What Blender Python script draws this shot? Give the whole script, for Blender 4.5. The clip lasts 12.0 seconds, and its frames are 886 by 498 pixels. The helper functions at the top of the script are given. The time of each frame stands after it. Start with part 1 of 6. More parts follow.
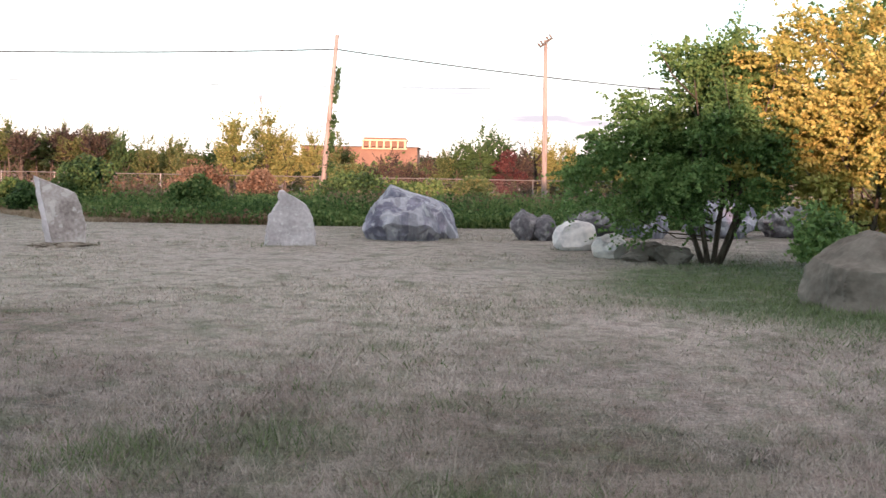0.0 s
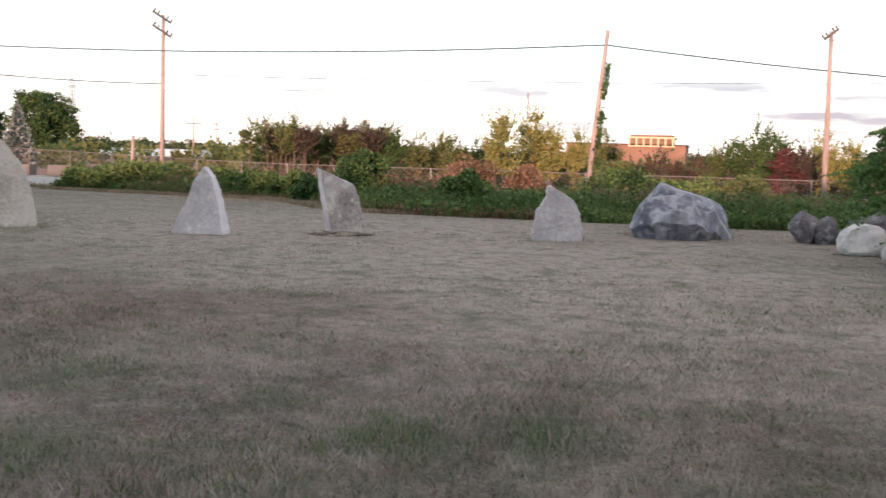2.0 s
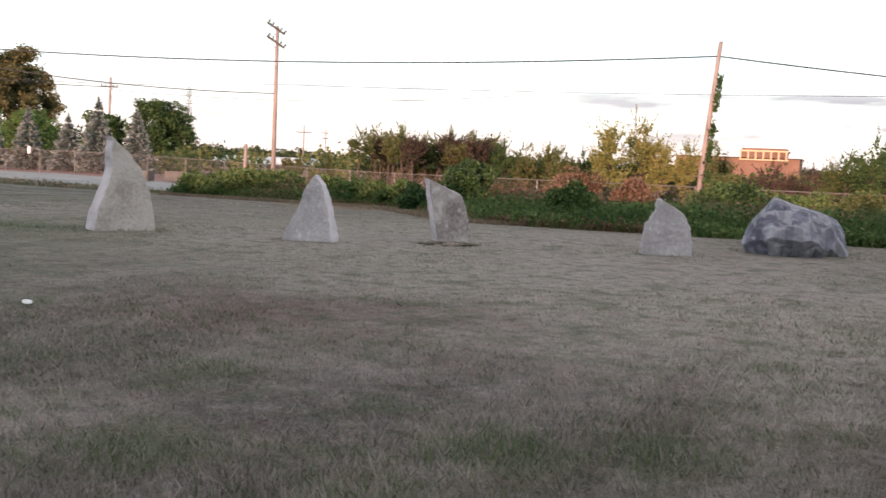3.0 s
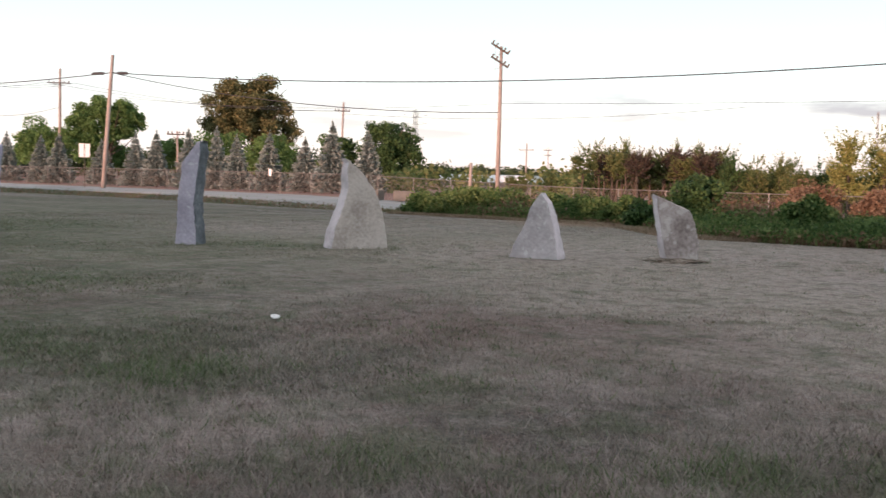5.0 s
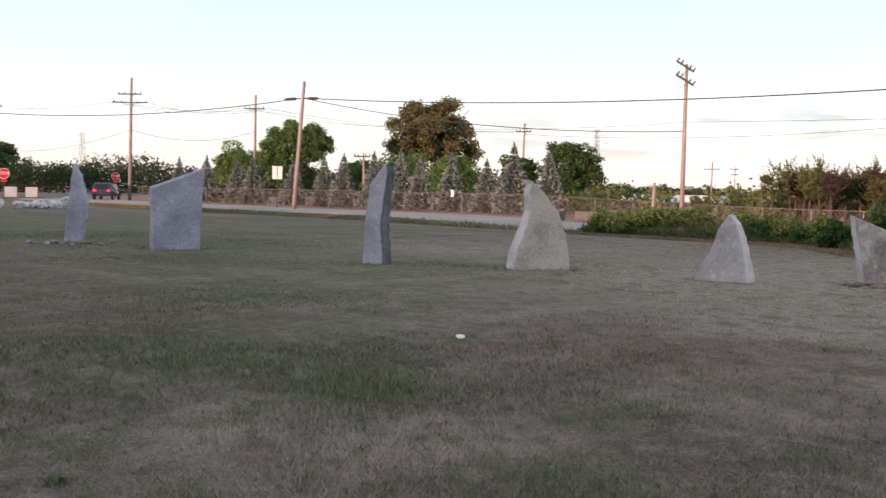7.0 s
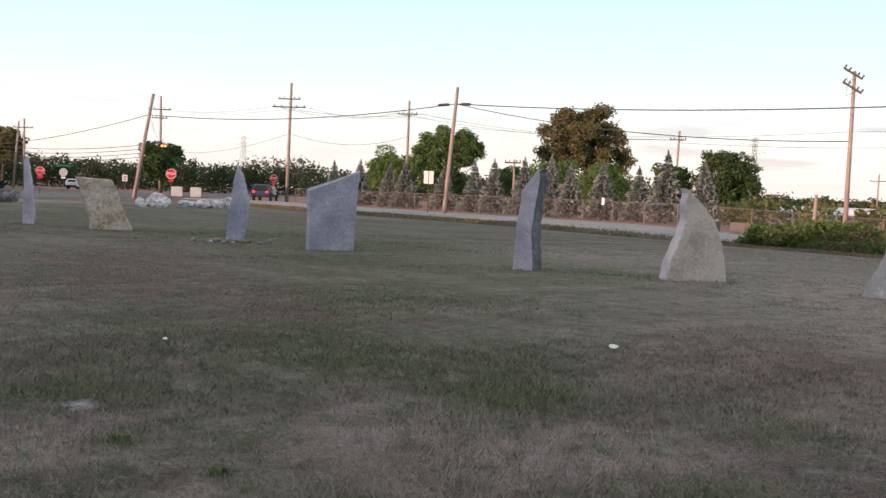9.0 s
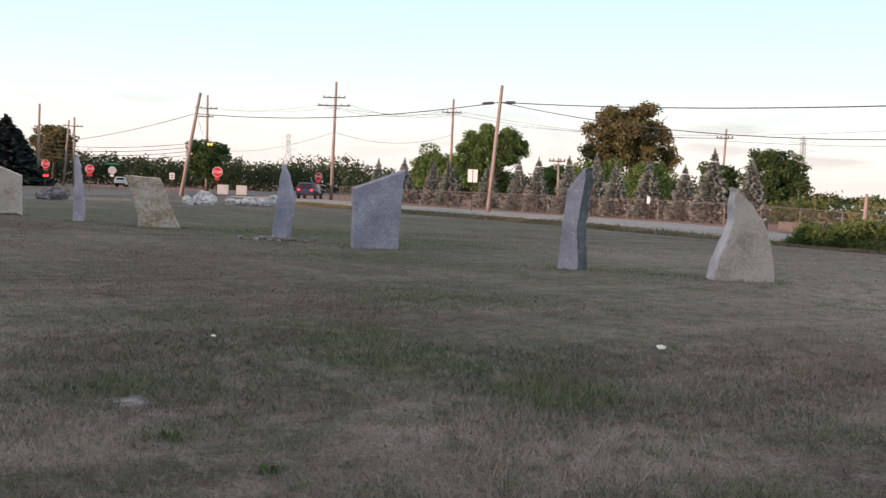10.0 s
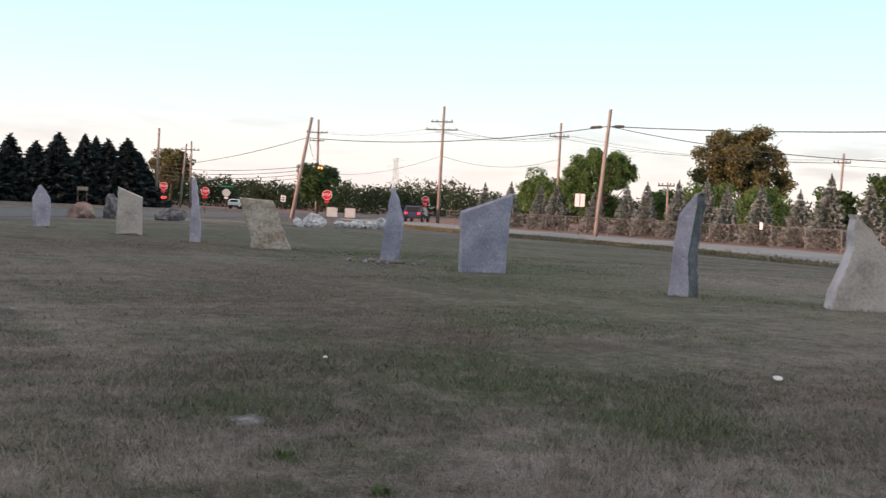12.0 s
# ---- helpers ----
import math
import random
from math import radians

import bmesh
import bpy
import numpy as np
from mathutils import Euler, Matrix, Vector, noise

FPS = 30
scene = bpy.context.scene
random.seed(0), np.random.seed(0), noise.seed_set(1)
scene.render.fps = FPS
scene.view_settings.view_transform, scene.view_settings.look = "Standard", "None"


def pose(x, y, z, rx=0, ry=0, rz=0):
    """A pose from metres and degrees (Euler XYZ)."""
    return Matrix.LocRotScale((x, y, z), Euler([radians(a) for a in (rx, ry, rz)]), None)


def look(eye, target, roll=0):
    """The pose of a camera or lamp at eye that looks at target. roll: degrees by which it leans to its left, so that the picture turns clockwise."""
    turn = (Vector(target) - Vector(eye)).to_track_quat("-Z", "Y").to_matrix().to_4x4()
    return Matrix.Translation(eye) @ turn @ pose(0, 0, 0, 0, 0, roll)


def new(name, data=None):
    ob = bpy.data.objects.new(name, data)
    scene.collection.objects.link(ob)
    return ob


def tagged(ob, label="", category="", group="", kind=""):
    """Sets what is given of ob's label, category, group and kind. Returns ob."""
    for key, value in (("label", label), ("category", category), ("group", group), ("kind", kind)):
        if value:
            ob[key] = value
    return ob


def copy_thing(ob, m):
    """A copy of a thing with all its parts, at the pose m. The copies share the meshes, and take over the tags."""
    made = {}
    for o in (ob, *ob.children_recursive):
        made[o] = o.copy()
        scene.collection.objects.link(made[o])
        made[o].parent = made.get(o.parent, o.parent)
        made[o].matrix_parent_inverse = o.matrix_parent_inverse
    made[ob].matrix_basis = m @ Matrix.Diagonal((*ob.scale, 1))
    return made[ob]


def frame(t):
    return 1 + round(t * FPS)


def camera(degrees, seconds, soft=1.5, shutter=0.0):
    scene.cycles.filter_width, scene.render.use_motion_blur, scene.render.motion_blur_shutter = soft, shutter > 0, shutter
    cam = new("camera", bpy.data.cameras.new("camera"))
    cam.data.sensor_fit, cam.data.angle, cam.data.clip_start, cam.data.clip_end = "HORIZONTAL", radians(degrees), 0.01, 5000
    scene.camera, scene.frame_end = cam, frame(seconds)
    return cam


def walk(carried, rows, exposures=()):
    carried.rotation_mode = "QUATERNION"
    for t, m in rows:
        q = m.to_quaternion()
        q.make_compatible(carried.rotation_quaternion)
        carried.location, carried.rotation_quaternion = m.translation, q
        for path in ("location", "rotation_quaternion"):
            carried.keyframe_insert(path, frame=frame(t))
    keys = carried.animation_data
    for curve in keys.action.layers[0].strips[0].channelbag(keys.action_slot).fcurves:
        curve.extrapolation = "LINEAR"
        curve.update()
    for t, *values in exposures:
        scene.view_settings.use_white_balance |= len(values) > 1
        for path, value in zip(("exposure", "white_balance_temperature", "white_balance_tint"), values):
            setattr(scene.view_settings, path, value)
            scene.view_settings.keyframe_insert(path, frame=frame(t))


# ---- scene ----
cam = camera(46.0, 12.0, soft=1.4, shutter=0.4)
PATH = [
    (0, (-0.4848, 0.3564, 1.5528), (-0.4992, 2.7492, 1.3680), 1.0),
    (0.5, (-0.5160, 0.4032, 1.5432), (-0.6024, 2.7948, 1.3596), 1.5),
    (1, (-0.5520, 0.4620, 1.5324), (-0.7572, 2.8464, 1.3416), 1.9),
    (1.5, (-0.5580, 0.4704, 1.5324), (-0.9720, 2.8260, 1.3308), 1.9),
    (2, (-0.5940, 0.5304, 1.5192), (-1.2000, 2.8440, 1.3140), 1.7),
    (2.5, (-0.6168, 0.5340, 1.5180), (-1.3404, 2.8140, 1.3200), 2.0),
    (3, (-0.6408, 0.5184, 1.5228), (-1.4748, 2.7612, 1.3332), 2.4),
    (3.5, (-0.6636, 0.4920, 1.5252), (-1.6140, 2.6880, 1.3440), 2.3),
    (5.5, (-0.6744, 0.4212, 1.5408), (-2.0628, 2.3724, 1.3776), 1.3),
    (6, (-0.6924, 0.4236, 1.5432), (-2.1660, 2.3112, 1.3872), 1.4),
    (6.5, (-0.7020, 0.4140, 1.5468), (-2.2512, 2.2416, 1.4028), 1.3),
    (7, (-0.7068, 0.3876, 1.5516), (-2.3256, 2.1540, 1.4208), 1.2),
    (7.5, (-0.7152, 0.3720, 1.5516), (-2.4048, 2.0712, 1.4292), 1.5),
    (9.5, (-0.8124, 0.3756, 1.5408), (-2.6988, 1.8540, 1.4088), 2.4),
    (10, (-0.8244, 0.3636, 1.5456), (-2.7372, 1.8060, 1.4112), 2.4),
    (10.5, (-0.8328, 0.3492, 1.5492), (-2.7780, 1.7496, 1.4232), 2.4),
    (11, (-0.8292, 0.3348, 1.5492), (-2.8080, 1.6884, 1.4388), 2.6),
    (11.5, (-0.8376, 0.3228, 1.5528), (-2.8500, 1.6284, 1.4532), 2.4),
    (12, (-0.8472, 0.3180, 1.5540), (-2.8992, 1.5600, 1.4628), 2.8),
]
walk(cam, [(t, look(e, g, r)) for t, e, g, r in PATH],
     [(0.0, 1.62), (1.5, 1.36), (2.5, 1.13), (5.5, 0.92), (7.5, 0.82), (9.5, 0.76), (12.0, 0.72)])

# ---- world, sun ----
SUN_ELEV, SUN_AZ = radians(4.6), radians(180.0)


def fill_ramp(ramp, stops):
    els = ramp.elements
    while len(els) > 1:
        els.remove(els[-1])
    for i, (pos, c) in enumerate(stops):
        e = els[0] if i == 0 else els.new(pos)
        e.position, e.color = pos, c


world = bpy.data.worlds.new("dusk_sky")
scene.world = world
world.use_nodes = True
wn, wl = world.node_tree.nodes, world.node_tree.links
wn.clear()
w_out = wn.new("ShaderNodeOutputWorld")
w_bg = wn.new("ShaderNodeBackground")
w_sky = wn.new("ShaderNodeTexSky")
w_sky.sky_type, w_sky.sun_disc = "NISHITA", False
w_sky.sun_elevation, w_sky.sun_rotation = SUN_ELEV, SUN_AZ
w_sky.air_density, w_sky.dust_density, w_sky.ozone_density = 1.0, 1.0, 1.5
w_co = wn.new("ShaderNodeTexCoord")
w_map = wn.new("ShaderNodeMapping")
w_map.inputs["Scale"].default_value = (5.0, 5.0, 34.0)
w_noise = wn.new("ShaderNodeTexNoise")
w_noise.inputs["Scale"].default_value, w_noise.inputs["Detail"].default_value = 1.7, 6.0
w_ramp = wn.new("ShaderNodeValToRGB")
w_ramp.color_ramp.elements[0].position, w_ramp.color_ramp.elements[1].position = 0.50, 0.63
w_sep = wn.new("ShaderNodeSeparateXYZ")
w_band = wn.new("ShaderNodeValToRGB")
fill_ramp(w_band.color_ramp, [(p, (v, v, v, 1)) for p, v in ((0.0, 0.0), (0.025, 0.25), (0.045, 0.85), (0.07, 0.8), (0.095, 0.1), (0.11, 0.0))])
w_mul = wn.new("ShaderNodeMath")
w_mul.operation = "MULTIPLY"
w_mix = wn.new("ShaderNodeMixRGB")
w_mix.inputs["Color2"].default_value = (1.35, 1.22, 1.55, 1)
wl.new(w_co.outputs["Generated"], w_map.inputs["Vector"])
wl.new(w_map.outputs["Vector"], w_noise.inputs["Vector"])
wl.new(w_noise.outputs["Fac"], w_ramp.inputs["Fac"])
wl.new(w_co.outputs["Generated"], w_sep.inputs["Vector"])
wl.new(w_sep.outputs["Z"], w_band.inputs["Fac"])
wl.new(w_ramp.outputs["Color"], w_mul.inputs[0])
wl.new(w_band.outputs["Color"], w_mul.inputs[1])
# thicker towards the north-east
w_side = wn.new("ShaderNodeMapRange")
w_side.inputs["From Min"].default_value, w_side.inputs["From Max"].default_value = -0.75, 0.0
w_side.inputs["To Min"].default_value, w_side.inputs["To Max"].default_value = 0.2, 0.95
w_thick = wn.new("ShaderNodeMath")
w_thick.operation = "MULTIPLY"
wl.new(w_sep.outputs["X"], w_side.inputs["Value"])
wl.new(w_mul.outputs["Value"], w_thick.inputs[0])
wl.new(w_side.outputs["Result"], w_thick.inputs[1])
wl.new(w_thick.outputs["Value"], w_mix.inputs["Fac"])
# high thin haze that whitens the whole dome, pinker towards the horizon
w_haze = wn.new("ShaderNodeValToRGB")
fill_ramp(w_haze.color_ramp, [(0.0, (5.0, 4.3, 4.2, 1)), (0.05, (4.9, 4.6, 4.5, 1)), (0.12, (3.9, 4.9, 5.1, 1)), (0.25, (2.75, 4.5, 5.0, 1)), (0.5, (3.7, 3.55, 3.6, 1)), (1.0, (3.5, 3.1, 3.1, 1))])
w_veil = wn.new("ShaderNodeMixRGB")
w_veil.inputs["Fac"].default_value = 0.82
wl.new(w_sep.outputs["Z"], w_haze.inputs["Fac"])
wl.new(w_sky.outputs["Color"], w_veil.inputs["Color1"])
wl.new(w_haze.outputs["Color"], w_veil.inputs["Color2"])
wl.new(w_veil.outputs["Color"], w_mix.inputs["Color1"])
wl.new(w_mix.outputs["Color"], w_bg.inputs["Color"])
wl.new(w_bg.outputs["Background"], w_out.inputs["Surface"])
w_bg.inputs["Strength"].default_value = 0.15

sun = new("sun", bpy.data.lights.new("sun", "SUN"))
sun.data.energy, sun.data.angle, sun.data.color = 3.9, radians(0.6), (1.0, 0.56, 0.42)
sun.matrix_world = look((0, -math.cos(SUN_ELEV) * 50, math.sin(SUN_ELEV) * 50), (0, 0, 0))


# ---- materials ----
def rgb(c):
    return (c[0], c[1], c[2], 1.0)


def mat(name, colors, scale=1.0, fine=30.0, rough=0.9, bump=0.3, stretch=(1, 1, 1), metal=0.0, islands=False, objects=False, thin=0.0, local=False, bump_dist=0.02, grain=0.45):
    """Colour from two scales of noise through a ramp of colors, with fine relief."""
    m = bpy.data.materials.new(name)
    m.use_nodes = True
    nt = m.node_tree
    n, l = nt.nodes, nt.links
    b = n["Principled BSDF"]
    b.inputs["Roughness"].default_value, b.inputs["Metallic"].default_value = rough, metal
    b.inputs["Specular IOR Level"].default_value = 0.25
    if local:
        co = n.new("ShaderNodeTexCoord").outputs["Object"]
    else:
        co = n.new("ShaderNodeNewGeometry").outputs["Position"]
    mp = n.new("ShaderNodeMapping")
    mp.inputs["Scale"].default_value = stretch
    l.new(co, mp.inputs["Vector"])
    big, small = n.new("ShaderNodeTexNoise"), n.new("ShaderNodeTexNoise")
    big.inputs["Scale"].default_value, big.inputs["Detail"].default_value = scale, 5.0
    small.inputs["Scale"].default_value, small.inputs["Detail"].default_value = fine, 4.0
    l.new(mp.outputs["Vector"], big.inputs["Vector"])
    l.new(mp.outputs["Vector"], small.inputs["Vector"])
    add = n.new("ShaderNodeMath")
    add.operation = "MULTIPLY_ADD"
    add.inputs[1].default_value = grain
    l.new(small.outputs["Fac"], add.inputs[0])
    half = n.new("ShaderNodeMath")
    half.operation = "MULTIPLY_ADD"
    half.inputs[1].default_value, half.inputs[2].default_value = 0.9, 0.055 - grain * 0.5
    l.new(big.outputs["Fac"], half.inputs[0])
    l.new(half.outputs["Value"], add.inputs[2])
    fac = add.outputs["Value"]
    if islands or objects:
        src = n.new("ShaderNodeNewGeometry").outputs["Random Per Island"] if islands else n.new("ShaderNodeObjectInfo").outputs["Random"]
        mixr = n.new("ShaderNodeMath")
        mixr.operation = "MULTIPLY_ADD"
        mixr.inputs[1].default_value = 0.5 if islands else 0.3
        l.new(src, mixr.inputs[0])
        sub = n.new("ShaderNodeMath")
        sub.operation = "SUBTRACT"
        sub.inputs[1].default_value = 0.25 if islands else 0.15
        l.new(fac, sub.inputs[0])
        l.new(sub.outputs["Value"], mixr.inputs[2])
        fac = mixr.outputs["Value"]
    ramp = n.new("ShaderNodeValToRGB")
    els = ramp.color_ramp.elements
    while len(els) < len(colors):
        els.new(0.5)
    for i, c in enumerate(colors):
        els[i].position = 0.28 + 0.44 * i / max(1, len(colors) - 1)
        els[i].color = rgb(c)
    l.new(fac, ramp.inputs["Fac"])
    l.new(ramp.outputs["Color"], b.inputs["Base Color"])
    if bump:
        bp = n.new("ShaderNodeBump")
        bp.inputs["Strength"].default_value, bp.inputs["Distance"].default_value = bump, bump_dist
        l.new(add.outputs["Value"], bp.inputs["Height"])
        l.new(bp.outputs["Normal"], b.inputs["Normal"])
    if thin:
        tr = n.new("ShaderNodeBsdfTranslucent")
        l.new(ramp.outputs["Color"], tr.inputs["Color"])
        mx = n.new("ShaderNodeMixShader")
        mx.inputs["Fac"].default_value = thin
        l.new(b.outputs["BSDF"], mx.inputs[1])
        l.new(tr.outputs["BSDF"], mx.inputs[2])
        l.new(mx.outputs["Shader"], n["Material Output"].inputs["Surface"])
    return m


# patches on the lawn: x, y, radius
GREENS = ((-4.65, 6.65, 0.5), (-1.4, 6.1, 0.5), (-2.3, 5.8, 0.35), (-4.0, 4.85, 0.35), (-2.9, 12.45, 0.4), (-8.3, 3.25, 0.55), (-10.0, 6.4, 1.0), (-8.4, 5.4, 1.1), (-6.75, 2.75, 0.22), (-6.65, 5.95, 0.7), (-0.4, 4.8, 0.6), (-15.5, 16.7, 1.3), (-24.8, 18.2, 3.0), (-20.0, 13.2, 2.2), (-13.0, 9.5, 1.8), (-30.0, 16.0, 4.0), (-44.0, 14.0, 6.0))
STRAWS = ((-6.55, 12.6, 0.8), (-4.2, 7.4, 0.9), (-7.2, 2.2, 0.75), (-6.15, 4.4, 0.55), (-5.0, 5.2, 0.7), (-11.6, 8.9, 0.9), (-6.9, 22.5, 3.5), (1.7, 10.75, 1.2), (-1.0, 15.5, 1.6), (2.5, 8.1, 0.9), (-3.5, 18.0, 2.5), (-11.0, 19.0, 2.5), (-20.0, 22.0, 3.5))
BROWNS = ((-6.5, 9.5, 1.6), (-5.0, 9.9, 1.4), (-11.5, 7.3, 1.6), (-15.6, 7.0, 2.6), (-21.0, 8.5, 3.0), (-34.0, 9.0, 4.0))


def lawn_material(name, colors, blades=False):
    """Dry mown lawn: straw, brown and green patches, mowing streaks, greener in the tree's shade and to the west."""
    if blades:
        m = mat(name, colors, 0.9, 7.0, 0.9, 0.0, islands=True)
    else:
        m = mat(name, colors, 2.2, 30.0, 0.95, 1.0, bump_dist=0.05, grain=0.75)
    gain = 1.42 if blades else 0.9
    mute = 0.78 if blades else 1.0
    n, l = m.node_tree.nodes, m.node_tree.links
    b = n["Principled BSDF"]
    old = b.inputs["Base Color"].links[0].from_socket
    pos = n.new("ShaderNodeNewGeometry").outputs["Position"]

    def noise_of(scale, detail, lo, hi, stretch=None):
        src = pos
        if stretch:
            mp = n.new("ShaderNodeMapping")
            mp.inputs["Rotation"].default_value = (0, 0, radians(stretch[0]))
            mp.inputs["Scale"].default_value = (stretch[1], stretch[2], 1)
            l.new(pos, mp.inputs["Vector"])
            src = mp.outputs["Vector"]
        t = n.new("ShaderNodeTexNoise")
        t.inputs["Scale"].default_value, t.inputs["Detail"].default_value = scale, detail
        l.new(src, t.inputs["Vector"])
        r = n.new("ShaderNodeMapRange")
        r.inputs["From Min"].default_value, r.inputs["From Max"].default_value = lo, hi
        l.new(t.outputs["Fac"], r.inputs["Value"])
        return r.outputs["Result"]

    def over(color, fac, amount, base):
        k = n.new("ShaderNodeMath")
        k.operation = "MULTIPLY"
        k.inputs[1].default_value = amount * mute
        l.new(fac, k.inputs[0])
        mx = n.new("ShaderNodeMixRGB")
        mx.inputs["Color2"].default_value = rgb((color[0] * gain, color[1] * gain * 0.995, color[2] * gain * 1.14))
        l.new(k.outputs["Value"], mx.inputs["Fac"])
        l.new(base, mx.inputs["Color1"])
        return mx.outputs["Color"]

    # uneven outlines for the patches
    wob = n.new("ShaderNodeTexNoise")
    wob.inputs["Scale"].default_value, wob.inputs["Detail"].default_value = 0.9, 5.0
    l.new(pos, wob.inputs["Vector"])
    wsub = n.new("ShaderNodeVectorMath")
    wsub.operation = "SUBTRACT"
    wsub.inputs[1].default_value = (0.5, 0.5, 0.5)
    l.new(wob.outputs["Color"], wsub.inputs[0])
    wmul = n.new("ShaderNodeVectorMath")
    wmul.operation = "MULTIPLY_ADD"
    wmul.inputs[1].default_value = (2.6, 2.6, 0.0)
    l.new(wsub.outputs["Vector"], wmul.inputs[0])
    l.new(pos, wmul.inputs[2])
    warped = wmul.outputs["Vector"]

    def near(x, y, r0, r1):
        d = n.new("ShaderNodeVectorMath")
        d.operation = "DISTANCE"
        d.inputs[1].default_value = (x, y, 0)
        l.new(warped, d.inputs[0])
        r = n.new("ShaderNodeMapRange")
        r.interpolation_type = "SMOOTHSTEP"
        r.inputs["From Min"].default_value, r.inputs["From Max"].default_value = r1, r0
        l.new(d.outputs["Value"], r.inputs["Value"])
        return r.outputs["Result"]

    # broad drifts of straw, olive and rosy brown
    c = over((0.225, 0.188, 0.158), noise_of(0.8, 6, 0.42, 0.66), 0.6, old)
    c = over((0.082, 0.092, 0.046), noise_of(0.27, 7, 0.46, 0.60), 0.65, c)
    c = over((0.135, 0.098, 0.082), noise_of(0.36, 7, 0.49, 0.62, (60, 1.0, 0.7)), 0.7, c)
    c = over((0.290, 0.250, 0.200), noise_of(0.5, 6, 0.48, 0.62, (12, 0.3, 1.5)), 0.65, c)
    # mowing lines that run away from the walker
    c = over((0.310, 0.270, 0.215), noise_of(0.62, 3, 0.50, 0.60, (-4, 1.5, 0.05)), 0.5, c)
    c = over((0.350, 0.308, 0.240), near(-2.0, 20.0, 5, 14), 0.6, c)
    c = over((0.335, 0.300, 0.228), near(-13.0, 20.0, 3, 10), 0.45, c)
    c = over((0.290, 0.262, 0.200), near(-15.0, 27.0, 4, 14), 0.6, c)
    c = over((0.120, 0.138, 0.068), near(-19.0, 13.0, 3, 14), 0.5, c)
    c = over((0.075, 0.092, 0.046), near(-9.5, 6.0, 1.5, 6.0), 0.35, c)
    c = over((0.120, 0.140, 0.070), near(-40.0, 20.0, 6, 26), 0.5, c)
    c = over((0.230, 0.195, 0.160), near(-24.0, 8.0, 2, 9), 0.4, c)
    c = over((0.340, 0.298, 0.235), near(0.8, 12.5, 2, 7), 0.5, c)
    c = over((0.105, 0.096, 0.074), near(-3.6, 4.6, 1.5, 5.5), 0.4, c)
    c = over((0.095, 0.092, 0.068), near(-8.5, 4.6, 1.0, 4.5), 0.3, c)
    c = over((0.345, 0.308, 0.240), near(-7.5, 20.0, 3, 10), 0.5, c)
    c = over((0.345, 0.305, 0.240), near(-3.8, 13.0, 2, 6.5), 0.45, c)
    for x, y, r in STRAWS:
        c = over((0.350, 0.300, 0.250), near(x, y, 0.0, r * 1.6), 0.6, c)
    for x, y, r in BROWNS:
        c = over((0.130, 0.085, 0.070), near(x, y, 0.0, r * 1.7), 0.62, c)
    for x, y, r in GREENS:
        c = over((0.062, 0.092, 0.034), near(x, y, 0.0, r * 1.6), 0.5, c)
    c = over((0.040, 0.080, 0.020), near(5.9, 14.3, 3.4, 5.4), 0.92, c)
    # tufts and thatch
    c = over((0.055, 0.062, 0.034), noise_of(4.2, 6, 0.50, 0.66, (30, 1, 1)), 0.5, c)
    c = over((0.058, 0.080, 0.034), noise_of(1.3, 7, 0.54, 0.68), 0.5, c)
    c = over((0.160, 0.110, 0.088), noise_of(3.1, 6, 0.54, 0.68, (70, 1, 1)), 0.45, c)
    c = over((0.085, 0.115, 0.048), noise_of(2.7, 6, 0.56, 0.70, (110, 1, 1)), 0.5, c)
    c = over((0.320, 0.275, 0.230), noise_of(2.4, 6, 0.53, 0.68), 0.34, c)
    c = over((0.340, 0.295, 0.250), noise_of(8.0, 4, 0.54, 0.70), 0.3, c)
    c = over((0.040, 0.036, 0.028), noise_of(6.3, 5, 0.57, 0.70), 0.4, c)
    # verge dirt, bare ground by the roads and soil along the fence, low sun's orange painted into their colours
    c = over((0.240, 0.150, 0.085), near(-16.5, 34.0, 0.8, 4.0), 0.7, c)
    c = over((0.420, 0.230, 0.120), near(-73.5, 43.0, 2, 6), 0.85, c)
    c = over((0.380, 0.250, 0.150), near(-30.0, 40.2, 0.5, 2.2), 0.5, c)
    c = over((0.340, 0.280, 0.190), near(-72, 22, 2, 9), 0.7, c)
    sep = n.new("ShaderNodeSeparateXYZ")
    l.new(warped, sep.inputs["Vector"])
    soil = n.new("ShaderNodeMapRange")
    soil.inputs["From Min"].default_value, soil.inputs["From Max"].default_value = 54.6, 55.6
    l.new(sep.outputs["Y"], soil.inputs["Value"])
    c = over((0.340, 0.205, 0.155), soil.outputs["Result"], 0.8, c)
    if not blades:
        # matted thatch: pale stems over dark gaps
        for scale, lo, hi in ((95.0, 0.62, 1.3), (21.0, 0.74, 1.22)):
            t = n.new("ShaderNodeTexNoise")
            t.inputs["Scale"].default_value, t.inputs["Detail"].default_value = scale, 5.0
            l.new(pos, t.inputs["Vector"])
            r = n.new("ShaderNodeMapRange")
            r.inputs["From Min"].default_value, r.inputs["From Max"].default_value = 0.34, 0.66
            r.inputs["To Min"].default_value, r.inputs["To Max"].default_value = lo, hi
            l.new(t.outputs["Fac"], r.inputs["Value"])
            k = n.new("ShaderNodeVectorMath")
            k.operation = "SCALE"
            l.new(c, k.inputs[0])
            l.new(r.outputs["Result"], k.inputs["Scale"])
            c = k.outputs["Vector"]
    l.new(c, b.inputs["Base Color"])
    return m


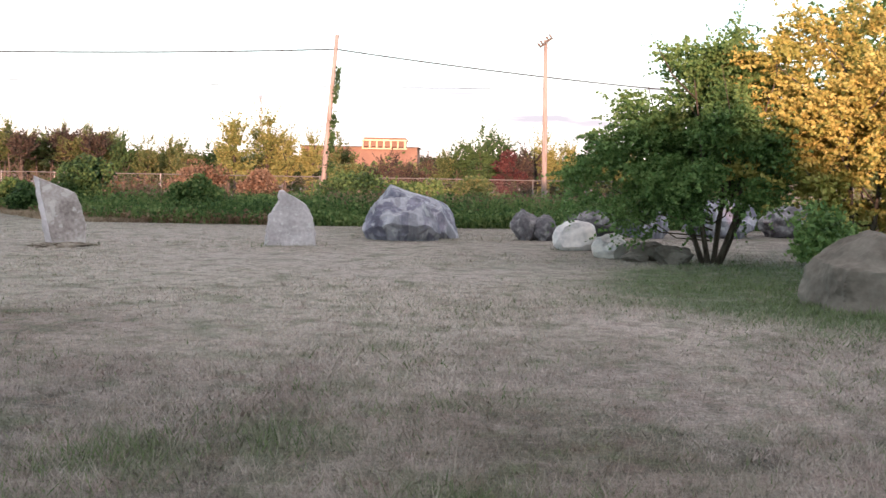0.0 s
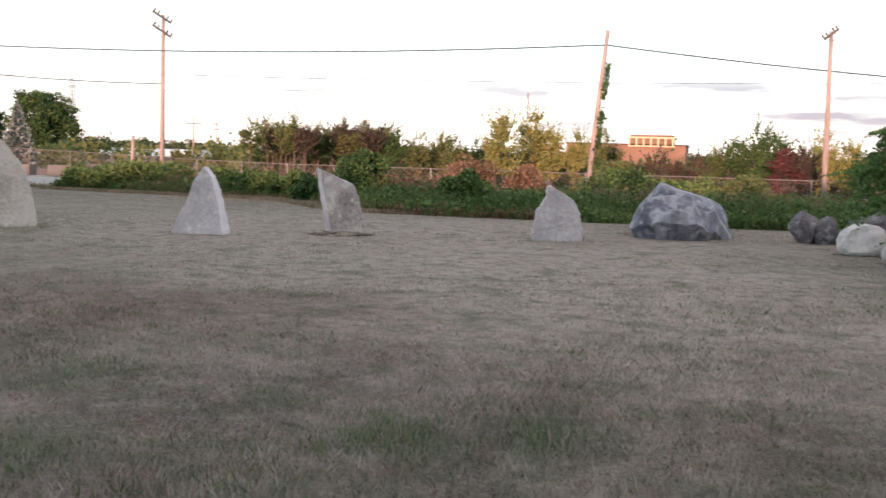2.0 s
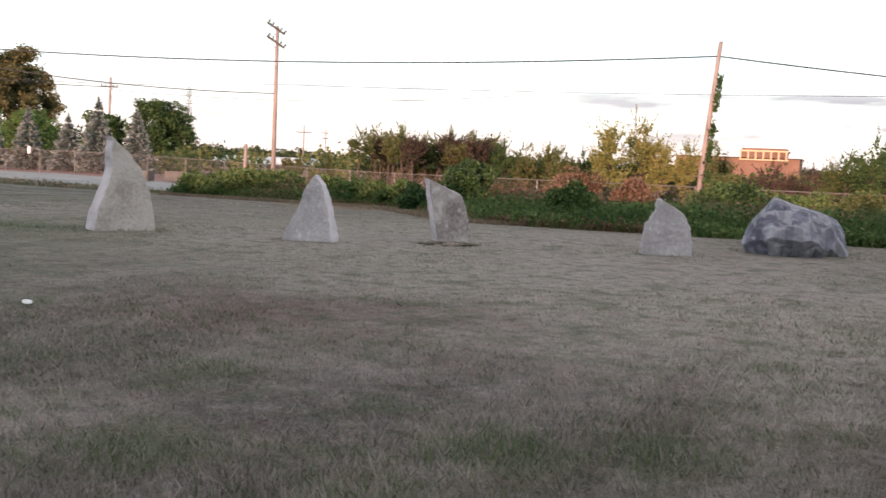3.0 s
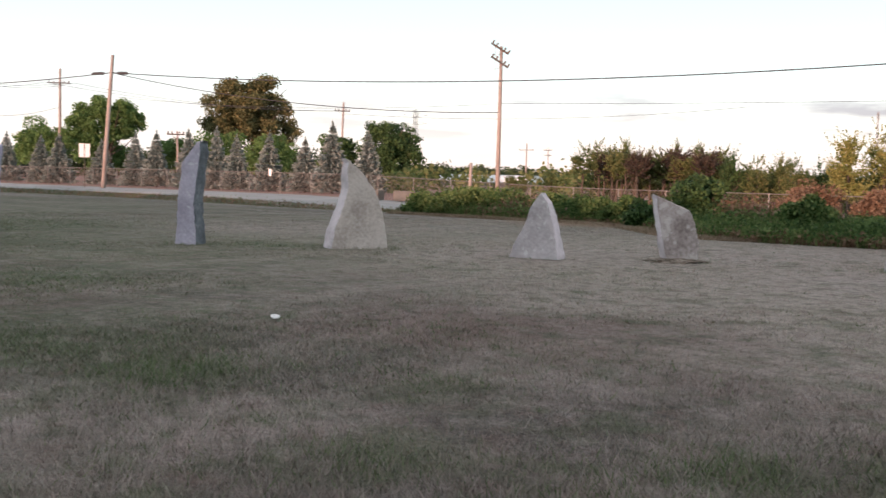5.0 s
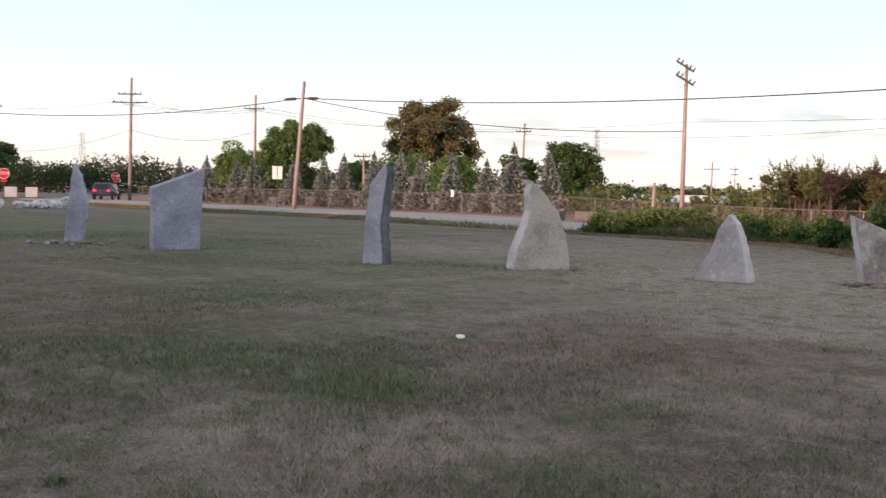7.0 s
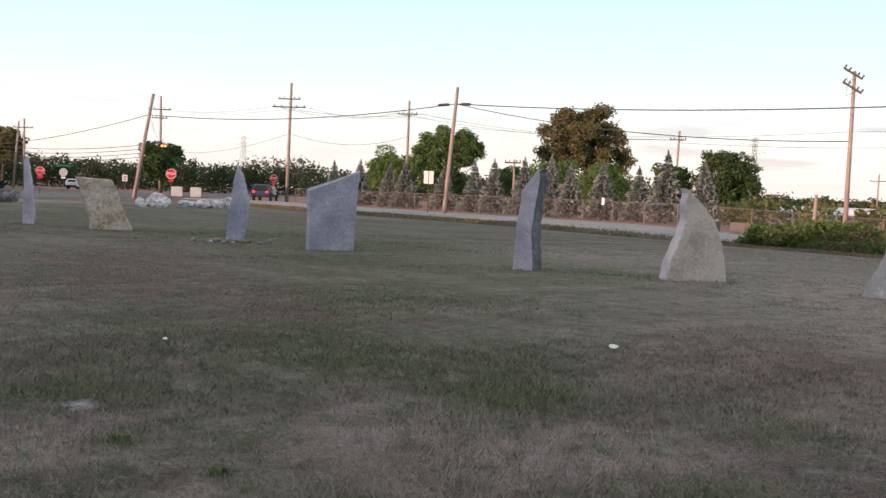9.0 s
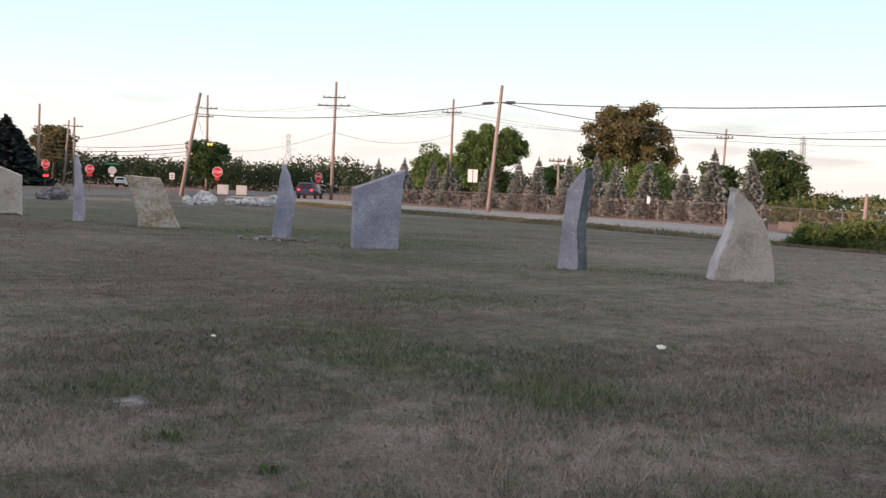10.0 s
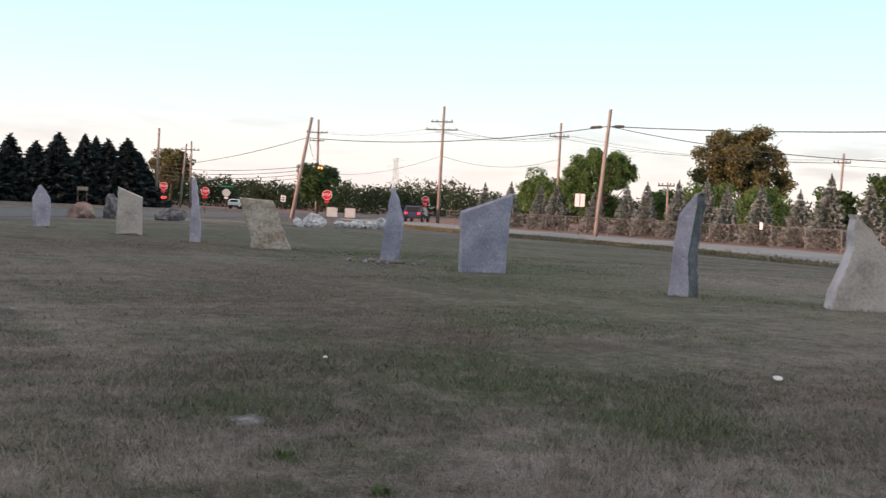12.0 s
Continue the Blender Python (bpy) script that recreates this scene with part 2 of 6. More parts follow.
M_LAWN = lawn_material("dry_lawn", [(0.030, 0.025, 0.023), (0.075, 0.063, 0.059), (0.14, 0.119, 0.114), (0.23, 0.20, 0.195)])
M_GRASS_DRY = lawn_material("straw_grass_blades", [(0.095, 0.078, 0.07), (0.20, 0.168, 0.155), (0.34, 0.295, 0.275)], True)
M_ROAD_DARK = mat("blue_grey_asphalt", [(0.085, 0.088, 0.096), (0.115, 0.118, 0.126), (0.150, 0.150, 0.155)], 0.3, 14.0, 0.85, 0.3)
M_ROAD = mat("worn_asphalt", [(0.216, 0.216, 0.220), (0.279, 0.279, 0.284), (0.333, 0.328, 0.324)], 0.3, 14.0, 0.85, 0.3)
M_SANDSTONE = mat("tan_sandstone", [(0.320, 0.266, 0.243), (0.481, 0.413, 0.385), (0.587, 0.512, 0.487)], 1.7, 17.0, 0.9, 0.7, local=True, grain=0.55)
M_LIMESTONE = mat("pale_limestone", [(0.328, 0.291, 0.306), (0.445, 0.398, 0.422), (0.556, 0.500, 0.530)], 1.6, 17.0, 0.9, 0.7, local=True, grain=0.55)
M_BLUESTONE = mat("blue_grey_stone", [(0.215, 0.214, 0.286), (0.308, 0.302, 0.393), (0.445, 0.420, 0.523)], 1.8, 17.0, 0.88, 0.8, local=True, grain=0.55)
# pale edge faces: sky light on a stone's side, put into the colour
M_SKYLITSIDE = mat("skylit_pale_stone_side", [(0.448, 0.395, 0.422), (0.582, 0.515, 0.556), (0.706, 0.625, 0.670)], 2.0, 17.0, 0.85, 0.7, local=True, grain=0.5)
# dark edge face: shade on a stone's side, put into the colour
M_SHADEDSIDE = mat("shaded_stone_side", [(0.075, 0.08, 0.092), (0.13, 0.14, 0.16), (0.22, 0.235, 0.26)], 2.4, 14.0, 0.9, 0.9, local=True, grain=0.6)
M_PALEBLUE = mat("pale_blue_grey_stone", [(0.298, 0.267, 0.334), (0.408, 0.369, 0.456), (0.529, 0.475, 0.579)], 1.8, 17.0, 0.88, 0.8, local=True, grain=0.5)
M_PINKSTONE = mat("pinkish_grey_stone", [(0.189, 0.153, 0.150), (0.345, 0.290, 0.287), (0.478, 0.419, 0.419)], 2.0, 17.0, 0.9, 0.8, local=True, grain=0.55)
M_RUSTSTONE = mat("rust_mottled_limestone", [(0.249, 0.173, 0.119), (0.448, 0.372, 0.317), (0.547, 0.495, 0.477)], 3.2, 11.0, 0.92, 0.9, local=True, grain=0.55)
M_VEINROCK = mat("dark_grey_veined_rock", [(0.070, 0.066, 0.095), (0.115, 0.110, 0.155), (0.175, 0.167, 0.224), (0.260, 0.245, 0.313)], 1.3, 5.0, 0.75, 0.6, local=True, grain=0.4)
def vein_rock(m):
    """White streaks and dark blotches over a grey rock."""
    n, l = m.node_tree.nodes, m.node_tree.links
    b = n["Principled BSDF"]
    co = n.new("ShaderNodeTexCoord").outputs["Object"]
    src = b.inputs["Base Color"].links[0].from_socket
    for scale, warp, stops, color, amount, shift in ((1.3, 0.5, ((0.44, 0), (0.49, 1), (0.53, 1), (0.60, 0)), (0.60, 0.60, 0.64), 0.34, (0, 0, 0)), (2.3, 0.6, ((0.50, 0), (0.62, 1)), (0.07, 0.07, 0.085), 0.45, (3, 7, 1)), (4.2, 0.8, ((0.55, 0), (0.66, 1)), (0.56, 0.57, 0.59), 0.4, (9, 2, 5))):
        mp = n.new("ShaderNodeMapping")
        mp.inputs["Location"].default_value = shift
        mp.inputs["Rotation"].default_value = (0.3, 0.5, 0.2)
        mp.inputs["Scale"].default_value = (1.5, 1.0, 0.6)
        l.new(co, mp.inputs["Vector"])
        t = n.new("ShaderNodeTexNoise")
        t.inputs["Scale"].default_value, t.inputs["Detail"].default_value, t.inputs["Distortion"].default_value = scale, 6.0, warp
        l.new(mp.outputs["Vector"], t.inputs["Vector"])
        r = n.new("ShaderNodeValToRGB")
        fill_ramp(r.color_ramp, [(p, (v * amount, v * amount, v * amount, 1)) for p, v in stops])
        l.new(t.outputs["Fac"], r.inputs["Fac"])
        mx = n.new("ShaderNodeMixRGB")
        mx.inputs["Color2"].default_value = rgb(color)
        l.new(r.outputs["Color"], mx.inputs["Fac"])
        l.new(src, mx.inputs["Color1"])
        src = mx.outputs["Color"]
    l.new(src, b.inputs["Base Color"])


vein_rock(M_VEINROCK)


def flecked(m, scale, cut_at, color, amount):
    """Small separate chips or pits of another colour on a stone."""
    n, l = m.node_tree.nodes, m.node_tree.links
    b = n["Principled BSDF"]
    src = b.inputs["Base Color"].links[0].from_socket
    t = n.new("ShaderNodeTexNoise")
    t.inputs["Scale"].default_value, t.inputs["Detail"].default_value = scale, 3.0
    l.new(n.new("ShaderNodeTexCoord").outputs["Object"], t.inputs["Vector"])
    r = n.new("ShaderNodeMapRange")
    r.inputs["From Min"].default_value, r.inputs["From Max"].default_value = cut_at, cut_at + 0.04
    r.inputs["To Max"].default_value = amount
    l.new(t.outputs["Fac"], r.inputs["Value"])
    mx = n.new("ShaderNodeMixRGB")
    mx.inputs["Color2"].default_value = rgb(color)
    l.new(r.outputs["Result"], mx.inputs["Fac"])
    l.new(src, mx.inputs["Color1"])
    l.new(mx.outputs["Color"], b.inputs["Base Color"])


flecked(M_BLUESTONE, 8.0, 0.68, (0.60, 0.60, 0.63), 0.7)
flecked(M_PALEBLUE, 7.0, 0.63, (0.62, 0.62, 0.64), 0.5)
flecked(M_LIMESTONE, 9.0, 0.62, (0.66, 0.65, 0.65), 0.5)
flecked(M_PINKSTONE, 5.0, 0.58, (0.55, 0.50, 0.50), 0.6)
flecked(M_RUSTSTONE, 15.0, 0.56, (0.24, 0.15, 0.10), 0.5)
flecked(M_RUSTSTONE, 5.0, 0.60, (0.66, 0.60, 0.56), 0.35)
flecked(M_SANDSTONE, 6.0, 0.62, (0.34, 0.27, 0.23), 0.35)
M_DARKROCK = mat("dark_speckled_rock", [(0.06, 0.055, 0.065), (0.13, 0.12, 0.135), (0.34, 0.33, 0.34)], 3.2, 16.0, 0.85, 0.8, local=True)
M_WHITEROCK = mat("white_quartz_rock", [(0.350, 0.344, 0.370), (0.534, 0.507, 0.516), (0.662, 0.619, 0.602)], 1.8, 14.0, 0.7, 0.6, local=True)
M_BROWNROCK = mat("brown_weathered_rock", [(0.070, 0.060, 0.052), (0.122, 0.108, 0.096), (0.180, 0.162, 0.146)], 1.6, 12.0, 0.9, 0.8, local=True)
M_REDROCK = mat("reddish_granite", [(0.20, 0.11, 0.095), (0.31, 0.20, 0.175), (0.42, 0.34, 0.31)], 2.0, 20.0, 0.85, 0.7, local=True)
M_PILEROCK = mat("white_and_purple_rock", [(0.22, 0.19, 0.24), (0.55, 0.54, 0.56), (0.78, 0.78, 0.78)], 3.5, 14.0, 0.7, 0.6, local=True)
M_POLE = mat("weathered_pole_wood", [(0.180, 0.144, 0.129), (0.279, 0.231, 0.212), (0.369, 0.313, 0.290)], 2.0, 30.0, 0.9, 0.5, (6, 6, 0.5), local=True)
M_DARKWOOD = mat("dark_crossarm_wood", [(0.06, 0.05, 0.045), (0.11, 0.095, 0.085)], 2.0, 30.0, 0.9, 0.4, local=True)
M_BARK = mat("grey_brown_bark", [(0.035, 0.028, 0.022), (0.075, 0.06, 0.048), (0.12, 0.10, 0.085)], 4.0, 30.0, 0.95, 0.8, (3, 3, 0.7))
M_STEEL = mat("galvanised_steel", [(0.144, 0.139, 0.134), (0.211, 0.206, 0.202)], 3.0, 40.0, 0.5, 0.1, metal=0.5)
M_WIRE = mat("black_cable", [(0.03, 0.03, 0.035), (0.06, 0.06, 0.065)], 3.0, 40.0, 0.6, 0.0)
M_INSUL = mat("brown_porcelain", [(0.10, 0.075, 0.07), (0.16, 0.13, 0.12)], 3.0, 30.0, 0.3, 0.0)
M_SIGNWHITE = mat("white_sign_sheet", [(0.68, 0.69, 0.70), (0.78, 0.79, 0.80)], 2.0, 30.0, 0.5, 0.05)
M_SIGNRED = mat("red_sign_sheet", [(0.48, 0.03, 0.05), (0.58, 0.04, 0.06)], 2.0, 30.0, 0.45, 0.05)
M_SIGNGREEN = mat("green_sign_sheet", [(0.02, 0.13, 0.07), (0.03, 0.18, 0.10)], 2.0, 30.0, 0.45, 0.05)
M_CABINET = mat("pale_grey_cabinet_paint", [(0.42, 0.44, 0.44), (0.52, 0.54, 0.54)], 1.0, 20.0, 0.6, 0.05)
M_BRICK = mat("lit_brown_brick", [(0.150, 0.090, 0.068), (0.215, 0.135, 0.100)], 0.4, 6.0, 0.9, 0.2)
M_CREAM = mat("cream_trim", [(0.465, 0.375, 0.240), (0.540, 0.450, 0.315)], 0.5, 8.0, 0.8, 0.1)
M_CONCRETE = mat("weathered_concrete", [(0.086, 0.082, 0.078), (0.140, 0.137, 0.129)], 1.2, 16.0, 0.9, 0.4)
M_TARP = mat("white_polytunnel_sheet", [(0.60, 0.62, 0.64), (0.74, 0.76, 0.78)], 0.3, 5.0, 0.5, 0.1)
M_PAPER = mat("white_paper", [(0.74, 0.74, 0.75), (0.84, 0.84, 0.85)], 8.0, 60.0, 0.8, 0.2)
M_CARPAINT = mat("dark_navy_car_paint", [(0.026, 0.034, 0.070), (0.038, 0.050, 0.095)], 1.0, 20.0, 0.25, 0.0)
M_CARWHITE = mat("white_car_paint", [(0.66, 0.67, 0.68), (0.74, 0.75, 0.76)], 1.0, 20.0, 0.3, 0.0)
M_GLASSDARK = mat("dark_car_glass", [(0.012, 0.014, 0.018), (0.02, 0.022, 0.026)], 1.0, 20.0, 0.08, 0.0)
M_RUBBER = mat("black_tyre_rubber", [(0.015, 0.015, 0.016), (0.03, 0.03, 0.03)], 5.0, 40.0, 0.9, 0.1)
M_SKIRT = mat("bare_loose_soil", [(0.085, 0.069, 0.056), (0.169, 0.140, 0.116), (0.319, 0.278, 0.244)], 5.0, 30.0, 0.98, 0.9)

M_LEAF_GREEN = mat("green_tree_leaves", [(0.063, 0.118, 0.040), (0.106, 0.190, 0.058), (0.164, 0.251, 0.085)], 1.0, 9.0, 0.6, 0.0, islands=True, thin=0.38)
M_LEAF_GOLD = mat("yellow_green_leaves", [(0.238, 0.244, 0.062), (0.383, 0.342, 0.097), (0.559, 0.459, 0.158)], 1.0, 9.0, 0.55, 0.0, islands=True, thin=0.32)
M_LEAF_DARK = mat("dark_green_foliage", [(0.023, 0.048, 0.018), (0.046, 0.089, 0.029), (0.079, 0.132, 0.043)], 1.0, 9.0, 0.7, 0.0, islands=True, thin=0.25)
M_LEAF_BROWN = mat("browning_oak_leaves", [(0.058, 0.066, 0.028), (0.111, 0.115, 0.048), (0.176, 0.150, 0.069)], 1.0, 9.0, 0.7, 0.0, islands=True, thin=0.25)
M_LEAF_PURPLE = mat("purple_plum_leaves", [(0.031, 0.025, 0.022), (0.064, 0.045, 0.036), (0.105, 0.075, 0.054)], 1.0, 9.0, 0.6, 0.0, islands=True, thin=0.25)
M_LEAF_NURSERY = mat("nursery_tree_leaves", [(0.072, 0.108, 0.038), (0.135, 0.168, 0.062), (0.235, 0.225, 0.095)], 0.6, 6.0, 0.65, 0.0, islands=True, thin=0.5)
M_LEAF_RED = mat("dark_red_leaves", [(0.050, 0.018, 0.020), (0.095, 0.032, 0.033), (0.140, 0.055, 0.050)], 1.0, 9.0, 0.6, 0.0, islands=True, thin=0.3)
M_SPRUCE = mat("blue_spruce_needles", [(0.120, 0.159, 0.151), (0.198, 0.243, 0.232), (0.305, 0.338, 0.324)], 1.2, 9.0, 0.85, 0.0, islands=True, thin=0.1)
M_SPRUCE_DARK = mat("dark_spruce_needles", [(0.016, 0.026, 0.028), (0.032, 0.050, 0.053), (0.058, 0.080, 0.086)], 1.2, 9.0, 0.9, 0.0, islands=True, thin=0.1)
M_WEED = mat("tall_green_weeds", [(0.037, 0.073, 0.023), (0.078, 0.134, 0.040), (0.165, 0.210, 0.076)], 0.25, 5.0, 0.8, 0.0, islands=True, thin=0.3)
M_STALK = mat("dry_brown_stalks", [(0.115, 0.068, 0.043), (0.185, 0.117, 0.077), (0.260, 0.180, 0.125)], 0.6, 5.0, 0.9, 0.0, islands=True, thin=0.3)
M_DEADGRASS = mat("tan_dead_grass", [(0.15, 0.11, 0.075), (0.24, 0.18, 0.128), (0.33, 0.26, 0.195)], 0.8, 6.0, 0.9, 0.0, islands=True, thin=0.2)
M_GRASS_GREEN = mat("green_grass_blades", [(0.065, 0.097, 0.042), (0.103, 0.144, 0.063), (0.150, 0.180, 0.097)], 1.2, 7.0, 0.85, 0.0, islands=True, thin=0.25)
M_LEAF_POPLAR = mat("golden_green_nursery_leaves", [(0.130, 0.150, 0.045), (0.215, 0.225, 0.070), (0.330, 0.300, 0.110)], 0.6, 6.0, 0.6, 0.0, islands=True, thin=0.3)
M_FAR = mat("far_woods_foliage", [(0.026, 0.042, 0.020), (0.036, 0.056, 0.026), (0.048, 0.070, 0.033)], 0.12, 1.5, 0.9, 0.0, islands=True, thin=0.1)


def glow_material(name, color, strength):
    m = bpy.data.materials.new(name)
    m.use_nodes = True
    b = m.node_tree.nodes["Principled BSDF"]
    b.inputs["Base Color"].default_value = rgb(color)
    b.inputs["Emission Color"].default_value = rgb(color)
    b.inputs["Emission Strength"].default_value = strength
    return m


M_LAMP_RED = glow_material("red_signal_lens", (1.0, 0.03, 0.03), 2.2)
M_LAMP_AMBER = glow_material("amber_signal_lens", (1.0, 0.30, 0.08), 2.2)
M_TAIL = glow_material("red_tail_lamp", (0.9, 0.02, 0.04), 0.8)


def chain_link_material():
    """Woven wire: mostly gaps, crossed by two slanting sets of thin wires."""
    m = mat("chain_link_wire", [(0.10, 0.085, 0.08), (0.16, 0.14, 0.13)], 2.0, 20.0, 0.7, 0.0)
    n, l = m.node_tree.nodes, m.node_tree.links
    b = n["Principled BSDF"]
    co = n.new("ShaderNodeTexCoord").outputs["Object"]
    facs = []
    for a in (45, -45):
        mp = n.new("ShaderNodeMapping")
        mp.inputs["Rotation"].default_value = (0, radians(a), 0)
        l.new(co, mp.inputs["Vector"])
        w = n.new("ShaderNodeTexWave")
        w.inputs["Scale"].default_value = 5.5
        l.new(mp.outputs["Vector"], w.inputs["Vector"])
        k = n.new("ShaderNodeMath")
        k.operation = "GREATER_THAN"
        k.inputs[1].default_value = 0.988
        l.new(w.outputs["Fac"], k.inputs[0])
        facs.append(k.outputs["Value"])
    mx = n.new("ShaderNodeMath")
    mx.operation = "MAXIMUM"
    l.new(facs[0], mx.inputs[0])
    l.new(facs[1], mx.inputs[1])
    tr = n.new("ShaderNodeBsdfTransparent")
    ms = n.new("ShaderNodeMixShader")
    l.new(mx.outputs["Value"], ms.inputs["Fac"])
    l.new(tr.outputs["BSDF"], ms.inputs[1])
    l.new(b.outputs["BSDF"], ms.inputs[2])
    l.new(ms.outputs["Shader"], n["Material Output"].inputs["Surface"])
    return m


M_CHAIN = chain_link_material()


# ---- builders ----
def smooth01(a, b, v):
    t = min(1.0, max(0.0, (v - a) / (b - a)))
    return t * t * (3 - 2 * t)


def ground_z(x, y):
    """Height of the ground: level lawn, a shallow ditch by the side road, lower land at the nursery fence."""
    low = -0.5 * smooth01(-48, -24, x) * smooth01(28, 54, y)
    ditch = -0.4 * math.exp(-((y - 41.5) / 2.0) ** 2) * (1 - smooth01(-36, -28, x)) * smooth01(-78, -64, x)
    return low + ditch


def mesh_from(name, verts, faces, material=None, smooth=False):
    me = bpy.data.meshes.new(name)
    me.from_pydata([tuple(v) for v in verts], [], [tuple(f) for f in faces])
    if smooth:
        me.polygons.foreach_set("use_smooth", [True] * len(me.polygons))
    if material:
        me.materials.append(material)
    me.update()
    return me


def quads_mesh(name, corners, material):
    """corners: an (n, 4, 3) or (n, 3, 3) array; one loose face each."""
    n, k = corners.shape[:2]
    me = bpy.data.meshes.new(name)
    me.vertices.add(n * k)
    me.vertices.foreach_set("co", np.ascontiguousarray(corners, dtype=np.float32).ravel())
    me.loops.add(n * k)
    me.loops.foreach_set("vertex_index", np.arange(n * k, dtype=np.int32))
    me.polygons.add(n)
    me.polygons.foreach_set("loop_start", np.arange(0, n * k, k, dtype=np.int32))
    me.materials.append(material)
    me.update(calc_edges=True)
    me.validate()
    return me


def thing(name, label, category, loc=(0, 0, 0), rz=0, group="", kind=""):
    ob = new(name)
    ob.matrix_world = pose(*loc, 0, 0, rz)
    return tagged(ob, label, category, group, kind)


def part(name, data, material, parent, label="", smooth=False):
    """Links a bmesh or a mesh as one mesh object under a thing or a part."""
    if isinstance(data, bmesh.types.BMesh):
        me = bpy.data.meshes.new(name)
        data.to_mesh(me)
        data.free()
    else:
        me = data
    if material and not me.materials:
        me.materials.append(material)
    if smooth:
        me.polygons.foreach_set("use_smooth", [True] * len(me.polygons))
    ob = new(name, me)
    ob.parent = parent
    if label:
        ob["label"] = label
    return ob


def box(bm, x0, x1, y0, y1, z0, z1, bevel=0.0):
    g = bmesh.ops.create_cube(bm, size=1.0, matrix=Matrix.Translation(((x0 + x1) / 2, (y0 + y1) / 2, (z0 + z1) / 2)) @ Matrix.Diagonal((x1 - x0, y1 - y0, z1 - z0, 1)))
    if bevel:
        edges = {e for v in g["verts"] for e in v.link_edges}
        bmesh.ops.bevel(bm, geom=list(edges), offset=bevel, segments=2, affect="EDGES")
    return bm


def boxed(x0, x1, y0, y1, z0, z1, bevel=0.0):
    return box(bmesh.new(), x0, x1, y0, y1, z0, z1, bevel)


def tube(bm, pts, radii, sides=8):
    """A tapered tube along points."""
    rings = []
    pts = [Vector(p) for p in pts]
    for i, p in enumerate(pts):
        d = (pts[min(i + 1, len(pts) - 1)] - pts[max(i - 1, 0)]).normalized()
        a = d.orthogonal().normalized()
        b = d.cross(a)
        rings.append([bm.verts.new(p + (a * math.cos(k * 2 * math.pi / sides) + b * math.sin(k * 2 * math.pi / sides)) * radii[i]) for k in range(sides)])
    # keep rings aligned
    for i in range(len(rings) - 1):
        r0, r1 = rings[i], rings[i + 1]
        off = min(range(sides), key=lambda o: sum((r0[k].co - r1[(k + o) % sides].co).length for k in range(sides)))
        for k in range(sides):
            bm.faces.new((r0[k], r0[(k + 1) % sides], r1[(k + 1 + off) % sides], r1[(k + off) % sides]))
    bm.faces.new(rings[0][::-1])
    bm.faces.new(rings[-1])
    return bm


def tubed(pts, radii, sides=8):
    bm = tube(bmesh.new(), pts, radii, sides)
    bmesh.ops.recalc_face_normals(bm, faces=bm.faces)
    return bm


def leaf_quads(rng, centers, size, droop=0.0, long=1.5):
    """A rhomb-like leaf round every centre, turned at random."""
    n = len(centers)
    a = rng.normal(size=(n, 3))
    a[:, 2] -= droop
    a /= np.linalg.norm(a, axis=1)[:, None]
    b = np.cross(a, rng.normal(size=(n, 3)))
    b /= np.linalg.norm(b, axis=1)[:, None]
    s = size * rng.uniform(0.6, 1.4, size=(n, 1))
    a, b = a * s * long * 0.5, b * s * 0.5
    return np.stack([centers - a, centers + b - a * 0.1, centers + a, centers - b - a * 0.1], axis=1)


def crown_points(rng, count, blobs, shell=0.55, loose=0.13):
    """Points in a set of ellipsoid clumps (x, y, z, rx, ry, rz), thicker towards their skins."""
    blobs = np.array(blobs)
    wts = blobs[:, 3] * blobs[:, 4] * blobs[:, 5]
    pick = rng.choice(len(blobs), size=count, p=wts / wts.sum())
    d = rng.normal(size=(count, 3))
    d /= np.linalg.norm(d, axis=1)[:, None]
    r = shell + (1 - shell) * rng.uniform(size=(count, 1)) ** 0.7
    r *= 1 + loose * rng.normal(size=(count, 1))
    return blobs[pick, :3] + d * r * blobs[pick, 3:]


def clumps(rng, count, center, radii, blob, low=-0.6):
    """Ellipsoid clumps over a crown's skin."""
    out = []
    for _ in range(count):
        d = rng.normal(size=3)
        d /= np.linalg.norm(d)
        d[2] = max(d[2], low)
        k = rng.uniform(0.45, 0.95)
        s = blob * rng.uniform(0.65, 1.3)
        out.append((center[0] + d[0] * radii[0] * k, center[1] + d[1] * radii[1] * k, center[2] + d[2] * radii[2] * k, s, s, s * 0.75))
    return out


